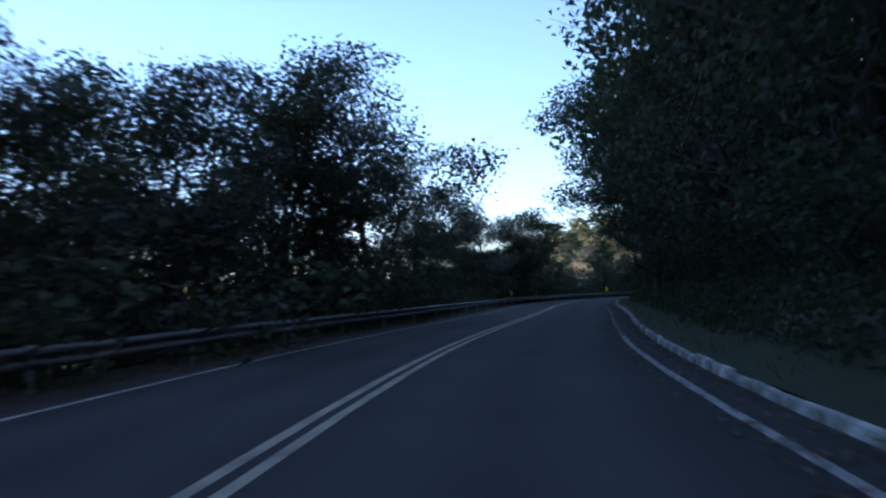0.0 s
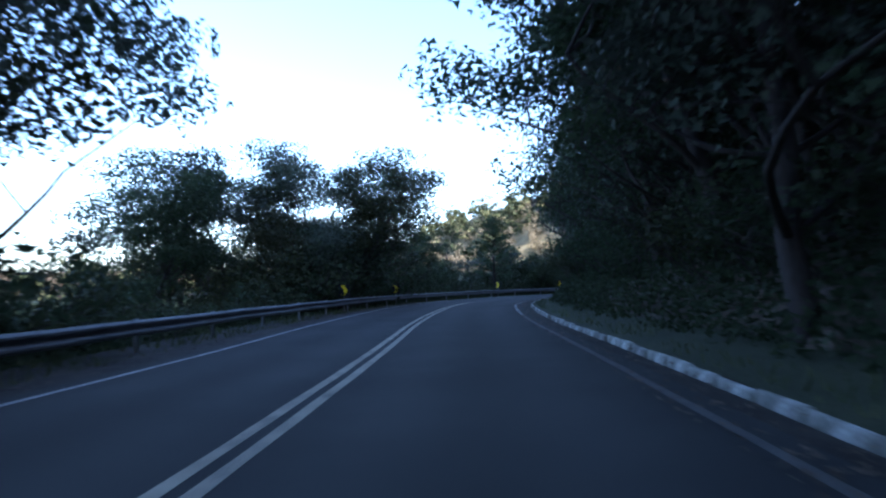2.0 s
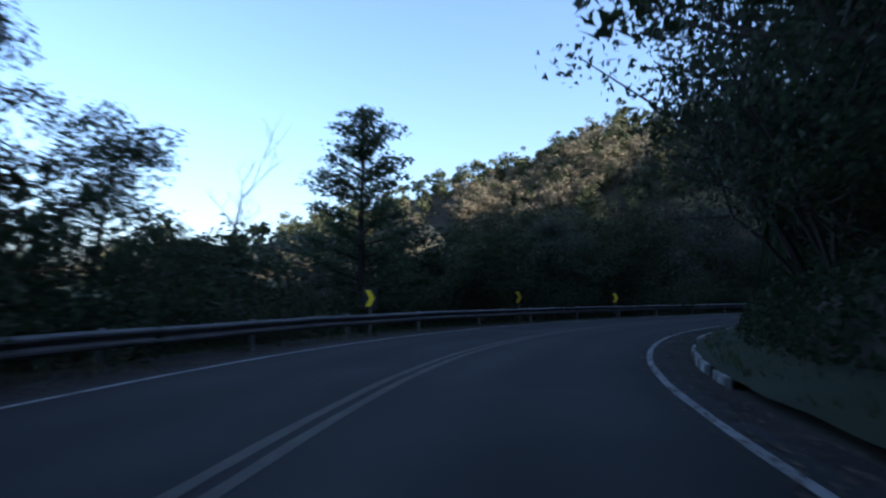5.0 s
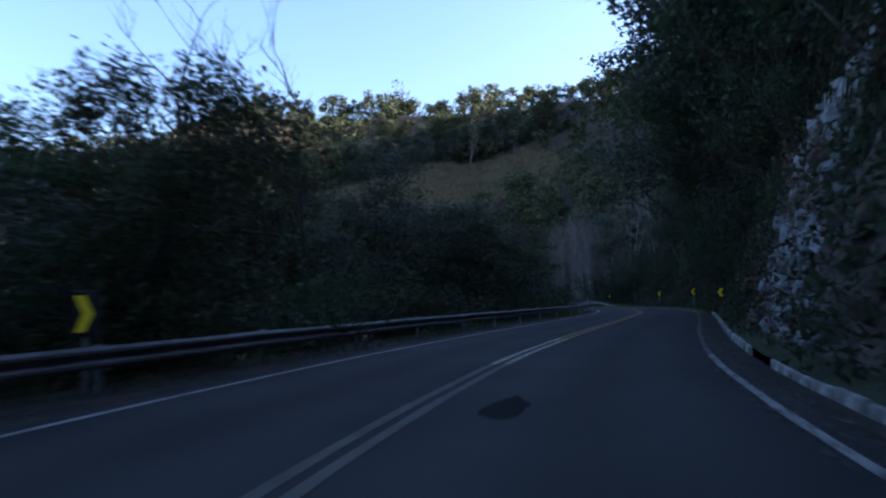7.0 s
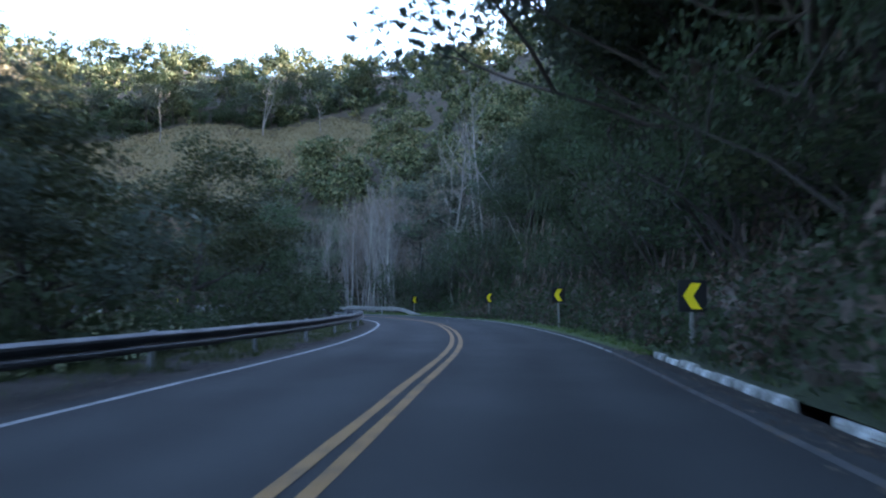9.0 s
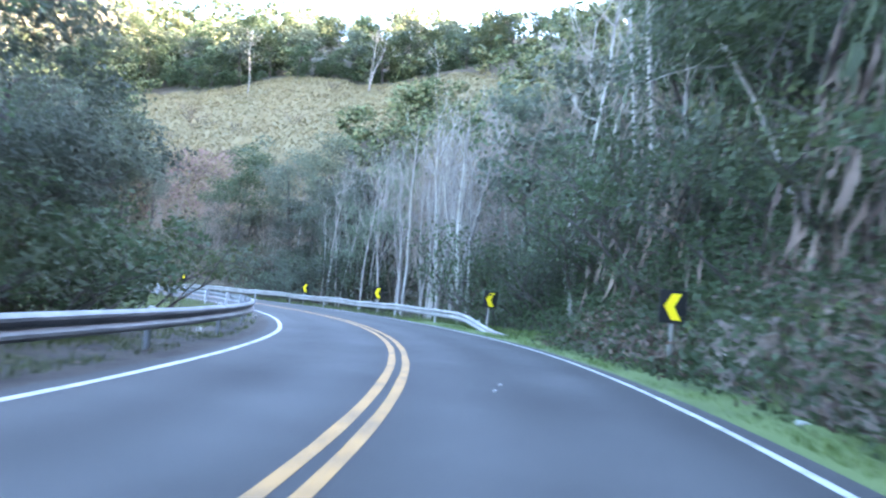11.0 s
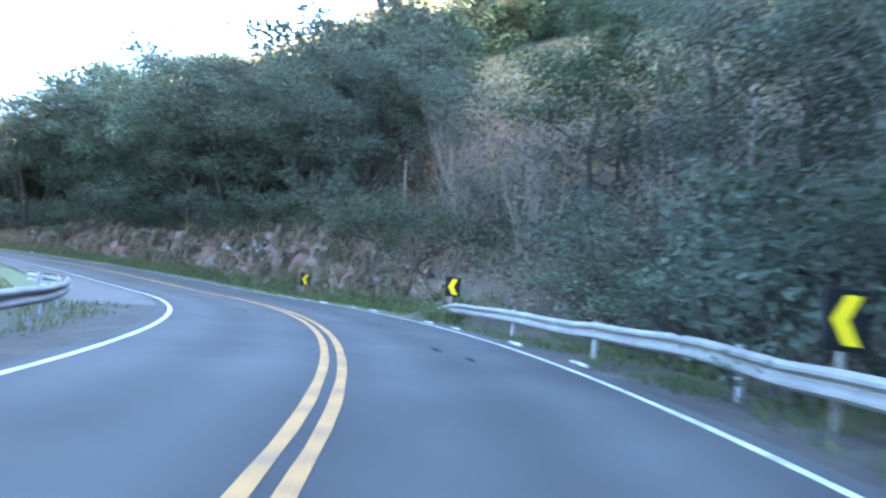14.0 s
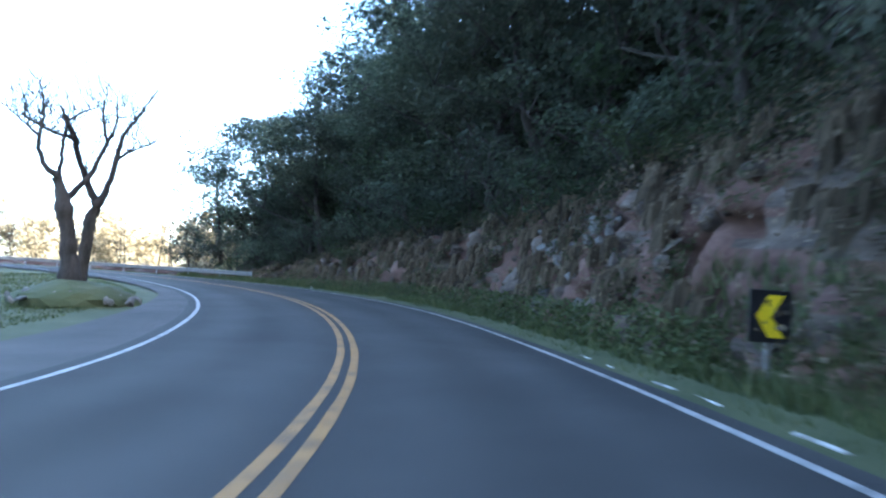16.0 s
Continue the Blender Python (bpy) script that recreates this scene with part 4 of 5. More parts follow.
row("tall_bush", TALL, 146, 190, 2.2, -7.6, (15, 21), "tall dense bush under the overhanging trees", "bushes on the bank", 143, 0.4, 1.0, bare_rock, 5.4)
row("hillside_tree", EDGE, 186, 208, 3.6, -7.0, (13.5, 15.5), "evergreen tree whose crown hangs out over the road", "hillside trees", 144, 0.15, 1.45, None, 5.3)
row("tall_bush", TALL, 187, 216, 2.4, -6.7, (11, 16), BUSH_LABEL, "bushes on the bank", 152, 0.3, 1.0, None, 5.4)
row("hillside_tree", MID, 214, 240, 3.0, -14, (8, 11), HILL_LABEL, "hillside trees", 145, 1.4, 1.3)
row("valley_tree", EDGE[:1] + THIN, 72, 87, 3.6, 10.6, top_line, VALLEY_LABEL, "valley trees", 146, 0.5, 1.15)
row("hillside_tree", HAZE_TREE, 260, 268, 2.8, -9.2, (7.5, 10), HILL_LABEL, "hillside trees", 147, 0.6, 1.2)
row("tall_bush", TALL, 259, 267, 1.8, -7.6, (9, 14), BUSH_LABEL, "bushes on the bank", 148, 0.5, 1.1)
row("tall_bush", TALL, 233, 246, 1.6, -7.4, (12, 18), BUSH_LABEL, "bushes on the bank", 149, 0.4, 1.0)
row("shrub", DRY_SHRUB, 270, 290, 3.4, -13.5, (3.0, 5.0), "brown half-bare bush on the dry slope", "bushes on the bank", 138, 1.6, 1.3)
row("shrub", DRY_SHRUB, 268, 288, 4.5, -19, (2.5, 4.5), "brown half-bare bush on the dry slope", "bushes on the bank", 139, 2.0, 1.4)
row("bare_bush", TWIGS, 272, 282, 4.0, -13.5, (7, 10), "grey leafless bush of fine twigs on the dry slope", "bare bushes", 140, 1.8, 1.2)
row("shrub", SHRUB, 140, 188, 2.2, 7.7, (7, 11), "dark bush on the slope behind the guard rail", "bushes behind the rail", 150, 0.4, 1.1, None, 6.0)
row("shrub", SHRUB, 278, 333, 2.9, -6.75, (2.5, 6.0), "small dark bush hanging over the edge of the cutting", "bushes on the bank", 162, 0.3, 1.3, None, 5.6)
row("shrub", HAZE_SHRUB, 284, 338, 2.4, -7.4, (6.0, 10.0), BUSH_LABEL, "bushes on the bank", 112, 0.4, 1.25)
row("shrub", HAZE_SHRUB, 298, 336, 2.4, -9.6, (9.0, 14.0), BUSH_LABEL, "bushes on the bank", 133, 0.6, 1.3)
row("shrub", HAZE_SHRUB, 302, 335, 2.8, -12.5, (10.0, 15.0), BUSH_LABEL, "bushes on the bank", 134, 0.8, 1.4)
row("shrub", HAZE_SHRUB, 236, 280, 2.0, -11, (6.0, 10.0), "green bush among pale bare stems", "bushes on the bank", 113, 2.6, 1.3)
row("bare_bush", TWIGS, 247, 264, 2.6, -10.5, (18, 23), "tall grey leafless bush among the pale stems", "bare bushes", 151, 1.2, 0.9)
# pale bare stems in the gully behind the short rail
row("bare_tree", BIRCH, 247.5, 263, 0.75, -7.8, (7.0, 9.0), "pale leafless slender tree in the gully behind the rail", "bare trees", 107, 1.0, 0.9)
row("bare_tree", BIRCH, 247.2, 254, 0.6, -7.4, (7.5, 9.5), "thick pale leafless trunk in the gully behind the rail", "bare trees", 153, 0.5, 1.2)
row("bare_tree", BIRCH, 235.5, 245, 1.9, -8.2, (9.5, 12.5), "tall pale leafless trunk among green bushes", "bare trees", 154, 0.7, 1.0)
row("bare_bush", TWIGS, 242, 259, 2.2, -10.8, (22, 30), "tall grey leafless thicket of fine twigs above the gully", "bare bushes", 155, 0.9, 0.62)
row("bare_bush", TWIGS, 240, 260, 1.9, -14, (22, 30), "tall grey leafless thicket of fine twigs above the gully", "bare bushes", 156, 1.2, 0.7)
row("bare_tree", BIRCH, 244, 268, 1.7, -12, (6.5, 9), "pale leafless slender tree in the gully behind the rail", "bare trees", 108, 1.6, 1.0)
row("bare_tree", BIRCH, 240, 275, 7, -22, (6, 8), "pale leafless slender tree on the hillside", "bare trees", 110, 3, 1.1)
row("hillside_tree", MID, 236, 268, 3.6, -17, (5, 7), HILL_LABEL, "hillside trees", 109, 1.2, 1.4, free)
row("hillside_tree", MID, 234, 250, 3.4, -11, (8, 11), HILL_LABEL, "hillside trees", 115, 1.0, 1.2)
row("hillside_tree", MID, 236, 264, 5.0, -26, (5, 8), HILL_LABEL, "hillside trees", 116, 1.6, 1.4, free)
row("valley_tree", EDGE, 40, 236, 5.2, 8.8, top_line, VALLEY_LABEL, "valley trees", 121, 0.8, 1.2, lambda s, u, x, y: not (87 < s < 140 or 148 < s < 156 or 182 < s < 191.5 or 206 < s < 210 or 215 < s < 220))
row("valley_tree", MID[:2] + THIN, 30, 236, 5.6, 13, top_line, VALLEY_LABEL, "valley trees", 122, 1.4, 1.15, lambda s, u, x, y: not 185 < s < 190)
row("valley_tree", MID, 149, 164, 2.3, 12.5, lambda s: top_line(s) + 0.2, VALLEY_LABEL, "valley trees", 157, 0.8, 1.3)
row("valley_tree", MID, 20, 236, 8.0, 20, lambda s: top_line(s) + 0.4, VALLEY_LABEL, "valley trees", 123, 2.0, 1.3)
row("tall_bush", TALL, 58, 88, 2.8, 9.8, (13, 17), "tall dark bush on the valley slope", "bushes behind the rail", 158, 0.6, 1.4, None, 6.0)
row("shrub", SHRUB, 50, 222, 3.4, 6.9, (4.0, 7.0), "dark bush on the slope behind the guard rail", "bushes behind the rail", 124, 0.4, 1.2, None, 6.0)
row("shrub", SHRUB, 224, 240, 1.6, 7.2, (6.5, 10.5), "tall leafy bush inside the bend", "bushes behind the rail", 126, 0.8, 1.1, None, 5.6)


def single(name, meshes, s, u, top, turn, wide, label):
    """One tree whose top stands at a given height above the road."""
    x, y, z = (float(a[0]) for a in ground_at(s, u))
    stand(name, meshes, x, y, z - 0.1, (top - z) * 0.97, turn, 0, wide, label, "valley trees")


for kind, s, u, top, turn, wide in ((EDGE[0], 274.8, -10.3, 13.2, 60, 1.1), (HAZE_TREE[1], 262.0, -11.5, 12.0, 100, 1.1), (HAZE_TREE[0], 266.5, -12.0, 12.8, 40, 1.1), (HAZE_TREE[1], 271.5, -12.4, 13.2, 170, 1.1), (HAZE_TREE[1], 284.0, -10.2, 13.0, 220, 1.15), (HAZE_TREE[0], 287.5, -11.5, 15.5, 10, 1.2), (HAZE_TREE[1], 291.0, -13.5, 17.5, 130, 1.2)):
    x, y, z = (float(a[0]) for a in ground_at(s, u))
    stand("hillside_tree", kind, x, y, z - 0.1, top - z, turn, 0, wide, "round-crowned evergreen tree on the slope above the cutting", "hillside trees")
x, y, z = (float(a[0]) for a in ground_at(96.5, -6.3))
stand("hillside_tree", EDGE[1], x, y, z - 0.1, 10.5, 70, 0, 1.45, "low spreading tree that hangs out over the kerb", "hillside trees")
single("valley_tree", EDGE[2], 266.5, 11.4, 9.8, 120, 1.1, "leafy tree on the grass inside the bend")
single("valley_tree", EDGE[0], 262.5, 12.4, 9.0, 20, 1.1, "leafy tree on the grass inside the bend")
row("tall_bush", TALL, 259, 266, 1.9, 11.4, (9, 12), "tall dark bush under the tree inside the bend", "bushes behind the rail", 163, 0.3, 1.2)
EDGE_LABEL = "broad dark tree with clumped crown on the valley edge"
for kind, s, u, top, turn, wide in ((EDGE[1], 86.0, 9.4, 10.4, 250, 1.2), (OPEN[0], 92.2, 8.0, 14.2, 30, 1.3), (OPEN[1], 99.8, 8.8, 11.4, 200, 1.05), (EDGE[2], 95.0, 11.5, 10.4, 80, 1.1), (THIN[1], 89.0, 12.5, 10.5, 310, 1.1),
                                    (OPEN[0], 114.0, 10.5, 6.9, 140, 1.25), (OPEN[1], 118.5, 11.6, 8.8, 20, 1.3), (EDGE[2], 122.6, 9.8, 8.4, 260, 1.25), (EDGE[3], 125.2, 8.0, 8.8, 250, 1.3), (EDGE[1], 123.6, 8.4, 9.2, 100, 1.15), (EDGE[0], 111.5, 10.5, 5.8, 45, 1.2),
                                    (EDGE[2], 126.6, 8.2, 9.9, 15, 1.25), (EDGE[1], 128.3, 9.0, 9.8, 140, 1.2), (EDGE[0], 129.6, 6.5, 9.8, 75, 1.5), (EDGE[3], 132.8, 7.0, 9.9, 300, 1.15), (EDGE[2], 138.6, 7.6, 7.4, 130, 1.2),
                                    (EDGE[3], 160.0, 9.2, 4.2, 30, 1.25), (EDGE[0], 163.6, 8.2, 4.7, 110, 1.25), (EDGE[1], 167.2, 8.4, 5.8, 200, 1.25), (EDGE[2], 171.0, 8.6, 6.2, 330, 1.25), (THIN[0], 170.5, 17.0, 7.6, 330, 1.0)):
    single("valley_tree", kind, s, u, top, turn, wide, EDGE_LABEL)
row("shrub", SHRUB, 104, 119, 1.8, 8.4, (6, 8.5), "dark bush on the slope behind the guard rail", "bushes behind the rail", 161, 0.5, 1.0, None, 6.0)
row("shrub", SHRUB, 118, 140, 1.8, 8.4, (12, 16), "dark bush on the slope behind the guard rail", "bushes behind the rail", 160, 0.5, 1.0, None, 6.0)
row("shrub", SHRUB, 86, 104, 1.8, 8.2, (9, 13), "dark bush on the slope behind the guard rail", "bushes behind the rail", 159, 0.5, 1.1, None, 6.0)
single("valley_tree", OPEN[1], 190.5, 11.0, 9.4, 100, 1.15, "tall dark tree rising above its neighbours")
single("valley_tree", EDGE[2], 205.6, 9.0, 7.6, 210, 1.1, EDGE_LABEL)
single("bare_tree", DARK_BARE[0], 150.0, 13.0, 6.4, 10, 1.3, "dark leafless tree with spreading crooked limbs")
single("bare_tree", DARK_BARE[1], 179.6, 12.0, 9.9, 60, 1.3, "dark leafless tree with fine twigs above the woods")
single("valley_tree", THIN[0], 182.5, 14.0, 10.3, 150, 1.0, "half-bare tree above the valley woods")
single("bare_tree", DARK_BARE[0], 184.6, 11.6, 9.8, 190, 1.1, "dark leafless tree with fine twigs above the woods")
single("conical_tree", CONE, 151.8, 6.8, 8.3, 40, 1.17, "cone-shaped evergreen tree standing above the valley woods")


# ---- woods too far to count ----
def build_far_woods(name, label, sites, per, size, seed, mat):
    rng = np.random.default_rng(seed)
    cs, ways = [], []
    for x, y, z, r in sites:
        n = int(per * rng.uniform(0.6, 1.3))
        k = int(rng.integers(5, 9))
        lobes = rng.normal(0, 0.42, (k, 3)) * (r, r, r * 1.1) + (0, 0, r * rng.uniform(1.0, 1.7))
        wide = r * rng.uniform(0.28, 0.62, k)
        pick = rng.integers(0, k, n)
        o = rng.normal(0, 1, (n, 3))
        o /= np.linalg.norm(o, axis=1)[:, None]
        ways.append(o * (0.75, 0.75, 1))
        o = o * (wide[pick] * rng.random(n) ** 0.3)[:, None]
        cs.append(o * (1, 1, 0.75) + lobes[pick] + (x, y, z))
        m = n // 5
        cs.append(np.column_stack([rng.normal(x, r * 0.4, m), rng.normal(y, r * 0.4, m), z + rng.uniform(0, r * 1.2, m)]))
        ways.append(rng.normal(0, 1, (m, 3)))
    v, f = leaves(rng, np.vstack(cs), size, facing=np.vstack(ways), loose=0.4)
    tagged(new(name, mesh_of(name, v, f, mat)), label, "woods", kind="stuff")


def far_sites(n, box, umin, umax, seed, keep=None, rad=(2.4, 4.4)):
    rng = np.random.default_rng(seed)
    x, y = rng.uniform(box[0], box[1], n), rng.uniform(box[2], box[3], n)
    s, u = station_of(x, y)
    ok = (u > umin) & (u < umax)
    if keep is not None:
        ok &= keep(x, y)
    x, y, s, u = x[ok], y[ok], s[ok], u[ok]
    z = ground_z(s, u, x, y)
    r = rng.uniform(*rad, len(x))
    return np.column_stack([x, y, z, r])


build_far_woods("far_woods", "mixed evergreen woods covering the hill above the road", far_sites(1500, (20, 260, 90, 370), -170, -62, 201, lambda x, y: ~clearing(x, y)), 250, 0.5, 202, FAR_WOODS)
build_far_woods("far_woods", "mixed evergreen woods on the slope above the gully", far_sites(760, (80, 185, 120, 262), -62, -22, 206, lambda x, y: ~clearing(x, y), (1.6, 3.4)), 480, 0.28, 207, FAR_WOODS)
build_far_woods("far_woods", "mixed woods on the floor of the valley", far_sites(520, (-140, 70, 60, 330), 30, 190, 203), 150, 0.64, 204, FAR_WOODS)
# The pale leaves of these two woods stand in for sunlight.
build_far_woods("far_woods", "half-bare ridge woods, coloured pale for the sun on them", far_sites(200, (72, 130, 236, 285), -110, -40, 217, None, (2.6, 4.2)), 260, 0.34, 218, SUNLIT_LEAF)
build_far_woods("far_woods", "leafless woods beyond the far bend, coloured pale for sunlight", far_sites(260, (-40, 62, 226, 300), -120, -16, 208, None, (2.0, 3.6)), 300, 0.26, 209, SUNLIT_LEAF)


def thicket_sites(s0, s1, step, u0, u1, seed, rad):
    rng = np.random.default_rng(seed)
    s = np.arange(s0, s1, step) + rng.normal(0, step * 0.3, len(np.arange(s0, s1, step)))
    u = rng.uniform(u0, u1, len(s))
    x, y, z = ground_at(s, u)
    return np.column_stack([x, y, z - 0.6, rng.uniform(*rad, len(s))])


build_far_woods("thicket", "dense dark thicket filling the slope under the trees", thicket_sites(60, 238, 1.0, -14, -9.8, 211, (1.5, 2.6)), 430, 0.12, 212, LEAF)
def edge_sites(n, seed):
    """Along the upper edge of the clearing."""
    rng = np.random.default_rng(seed)
    a, b = rng.uniform(-38, 38, n), rng.uniform(9.5, 15.5, n)
    x, y = 134 + 0.78 * a + 0.62 * b, 198.5 - 0.62 * a + 0.78 * b
    ok = ~clearing(x, y)
    x, y = x[ok], y[ok]
    s, u = station_of(x, y)
    return np.column_stack([x, y, ground_z(s, u, x, y) - 0.5, rng.uniform(0.9, 1.8, len(x))])


build_far_woods("thicket", "dark scrub along the upper edge of the clearing", edge_sites(170, 215), 170, 0.2, 216, LEAF)
build_far_woods("thicket", "dense dark thicket under the trees above the cutting", thicket_sites(292, 336, 0.42, -19, -8.2, 213, (2.0, 3.2)), 560, 0.13, 214, LEAF)


# trees round the clearing on the hill
for i in range(36):
    a, b = -38 + 4.6 * (i % 18), (12.0, 17.0)[i // 18] + 1.6 * math.sin(i * 2.1)
    x, y = 134 + 0.78 * a + 0.62 * b, 198.5 - 0.62 * a + 0.78 * b
    s, u = station_of([x], [y])
    stand("hillside_tree", MID[(i * 3) % 4], x, y, float(ground_z(s, u, np.array([x]), np.array([y]))[0]) - 0.2, 7.5 + 2.2 * math.sin(i * 1.3), i * 77, 0, 1.4, "dark crowned tree along the upper edge of the clearing", "ridge trees")
for i in range(13):
    a, b = -36 + 6 * i, 15.5 + 1.5 * math.sin(i * 2.7)
    x, y = 137 + 0.78 * a + 0.62 * b, 202 - 0.62 * a + 0.78 * b
    s, u = station_of([x], [y])
    stand("hillside_tree", MID[i % 4], x, y, float(ground_z(s, u, np.array([x]), np.array([y]))[0]) - 0.2, 9 + 2.5 * math.sin(i * 1.9), i * 67, 0, 1.35, "sunlit crowned tree on the ridge above the clearing", "ridge trees")
for x, y, h in ((146.0, 197.5, 9.5), (131.0, 207.5, 7.0), (152.0, 188.0, 6.5)):
    s, u = station_of([x], [y])
    stand("bare_tree", BIRCH[int(x) % 4], x, y, float(ground_z(s, u, np.array([x]), np.array([y]))[0]) - 0.2, h, x, 0, 1.7, "pale leafless tree standing on the grassy clearing", "bare trees")


rng_hill = np.random.default_rng(431)
for i in range(26):
    x, y = rng_hill.uniform(112, 160), rng_hill.uniform(178, 222)
    if not bool(clearing(np.array(x), np.array(y))):
        continue
    s, u = station_of([x], [y])
    stand("shrub", DRY_SHRUB[i % 2], x, y, float(ground_z(s, u, np.array([x]), np.array([y]))[0]) - 0.1, rng_hill.uniform(3.5, 7.5), i * 50, 0, 1.3, "brown half-bare bush on the grassy clearing", "bushes on the bank")


# ---- undergrowth and grass ----
def scatter(name, label, mat, n, s0, s1, u0, u1, hmax, size, seed, patch=3.0, thresh=-0.2, long=1.0, up=0.3, category="undergrowth", keep=None):
    rng = np.random.default_rng(seed)
    s, u = rng.uniform(s0, s1, n), rng.uniform(min(u0, u1), max(u0, u1), n)
    x, y, z = ground_at(s, u)
    b = bumps(x, y, patch, seed * 0.37)
    ok = b > thresh
    if keep is not None:
        ok &= keep(x, y, s, u)
    h = hmax * rng.random(n) ** 1.3 * np.clip(0.35 + 0.75 * (b - thresh), 0.15, 1.3)
    c = np.column_stack([x, y, z + h])[ok]
    v, f = leaves(rng, c, size, up, long)
    tagged(new(name, mesh_of(name, v, f, mat)), label, category, kind="stuff")


def blades(name, label, mat, n, s0, s1, u0, u1, h, seed, zadd=0.0, width=0.012, patch=1.2, thresh=-0.5, category="grass"):
    rng = np.random.default_rng(seed)
    s = rng.uniform(s0, s1, n)
    lo = u0(s) if callable(u0) else u0
    hi = u1(s) if callable(u1) else u1
    u = lo + (hi - lo) * rng.random(n)
    x, y = road_xy(s, u)
    z = np.maximum(ground_z(s, u, x, y), road_z(s) - 0.06) + zadd
    b = bumps(x, y, patch, seed * 0.7)
    ok = b > thresh
    x, y, z, b = x[ok], y[ok], z[ok], b[ok]
    m = len(x)
    a = rng.uniform(0, 2 * math.pi, m)
    hh = h * rng.uniform(0.5, 1.3, m) * np.clip(0.7 + 0.4 * b, 0.3, 1.5)
    w = width * rng.uniform(0.7, 1.6, m)
    lean = rng.normal(0, 0.35, (m, 2)) * hh[:, None]
    dx, dy = np.cos(a) * w, np.sin(a) * w
    base = np.column_stack([x, y, z])
    v = np.stack([base + np.column_stack([dx, dy, 0 * dx]), base - np.column_stack([dx, dy, 0 * dx]),
                  base + np.column_stack([lean[:, 0] - dx * 0.2, lean[:, 1] - dy * 0.2, hh]), base + np.column_stack([lean[:, 0] + dx * 0.2, lean[:, 1] + dy * 0.2, hh])], 1)
    tagged(new(name, mesh_of(name, v.reshape(-1, 3), np.arange(4 * m).reshape(m, 4), mat)), label, category, kind="stuff")


def creepers(name, label, mat, n, s0, s1, size, seed, out=0.45, thresh=-0.3, top=1.25, gap=(0, 0)):
    """Leaves hanging over the face of the cut bank."""
    rng = np.random.default_rng(seed)
    s, t = rng.uniform(s0, s1, n), rng.uniform(0.0, top, n)
    h = bank_height(s) + 0.35
    x, y = road_xy(s, -bank_foot(s) - 0.05 - 1.55 * t ** 1.5 + 0.12 + out * rng.random(n) ** 2)
    z = h * t + road_z(s) + rng.normal(0, 0.05, n)
    ok = (bumps(s, z * 1.6, 1.6, seed * 0.31) > thresh) & ((s < gap[0]) | (s > gap[1]))
    v, f = leaves(rng, np.column_stack([x, y, z])[ok], size, 0.3, 1.2)
    tagged(new(name, mesh_of(name, v, f, mat)), label, "undergrowth", kind="stuff")


creepers("creepers", "dark creepers hanging over the earth bank", LEAF, 62000, 30, 237, 0.075, 311, 0.6, -0.75, 1.25, (174, 179.5))
creepers("creepers", "dry brown creepers on the rock cutting", LEAF_DRY, 20000, 276, 330, 0.04, 312, 0.3, -0.1)
scatter("undergrowth", "brown scrub and bracken on the dry slope", LEAF_DRY, 26000, 262, 293, -8.5, -25, 1.3, 0.085, 306, thresh=-0.5)


def hanging_grass(tufts, s0, s1, seed):
    """Withered tufts that droop over the face of the rock cutting."""
    rng = np.random.default_rng(seed)
    s, t = rng.uniform(s0, s1, tufts), rng.uniform(0.25, 1.15, tufts)
    ok = (bumps(s, t * 4.0, 1.5, 4.0) > -0.15) & ((s < 283.6) | (s > 289.0) | (t > 0.62))
    s, t = np.repeat(s[ok], 26), np.repeat(t[ok], 26)
    m = len(s)
    s = s + rng.normal(0, 0.09, m)
    z = (bank_height(s) + 0.35) * t + road_z(s) + rng.normal(0, 0.05, m)
    u = -bank_foot(s) - 0.05 - 1.55 * t ** 1.5 + 0.12
    k, w = rng.uniform(0.25, 0.75, m), rng.uniform(0.006, 0.014, m)
    fan = rng.normal(0, 0.16, m)
    pts = []
    for ds, du, dz in ((-w, 0.0, 0.0), (w, 0.0, 0.0), (0.6 * fan + w, 0.12 + 0.14 * k, 0.06 - 0.18 * k), (fan, 0.16 + 0.2 * k, -0.75 * k)):
        x, y = road_xy(s + ds, u + du)
        pts.append(np.column_stack([x, y, z + dz]))
    tagged(new("hanging_grass", mesh_of("hanging_grass", np.stack(pts, 1).reshape(-1, 3), np.arange(4 * m).reshape(m, 4), WITHERED)), "tufts of withered grass drooping over the rock cutting", "grass", kind="stuff")


hanging_grass(620, 276, 332, 407)


def curtain(n, s0, s1, u0, u1, z0, z1, long, seed, mat, label):
    """Withered stems and roots that hang from the edge of the woods over the rock face."""
    rng = np.random.default_rng(seed)
    s = rng.uniform(s0, s1, n)
    ok = bumps(s, 0 * s, 1.6, seed * 0.3) + 0.35 * rng.normal(0, 1, n) > -0.1
    s = s[ok]
    m = len(s)
    t = rng.random(m)
    u, z = u0 + (u1 - u0) * t, z0 + (z1 - z0) * t + rng.normal(0, 0.6, m) + road_z(s)
    k, w = long * rng.uniform(0.3, 1.2, m), rng.uniform(0.006, 0.016, m)
    pts = []
    for ds, du, dz in ((-w, 0, 0), (w, 0, 0), (w + rng.normal(0, 0.08, m), 0.05, -0.55 * k), (rng.normal(0, 0.15, m), 0.10 + 0.05 * k, -k)):
        x, y = road_xy(s + ds, u + du)
        pts.append(np.column_stack([x, y, z + dz]))
    tagged(new("creepers", mesh_of("creepers", np.stack(pts, 1).reshape(-1, 3), np.arange(4 * m).reshape(m, 4), mat)), label, "undergrowth", kind="stuff")


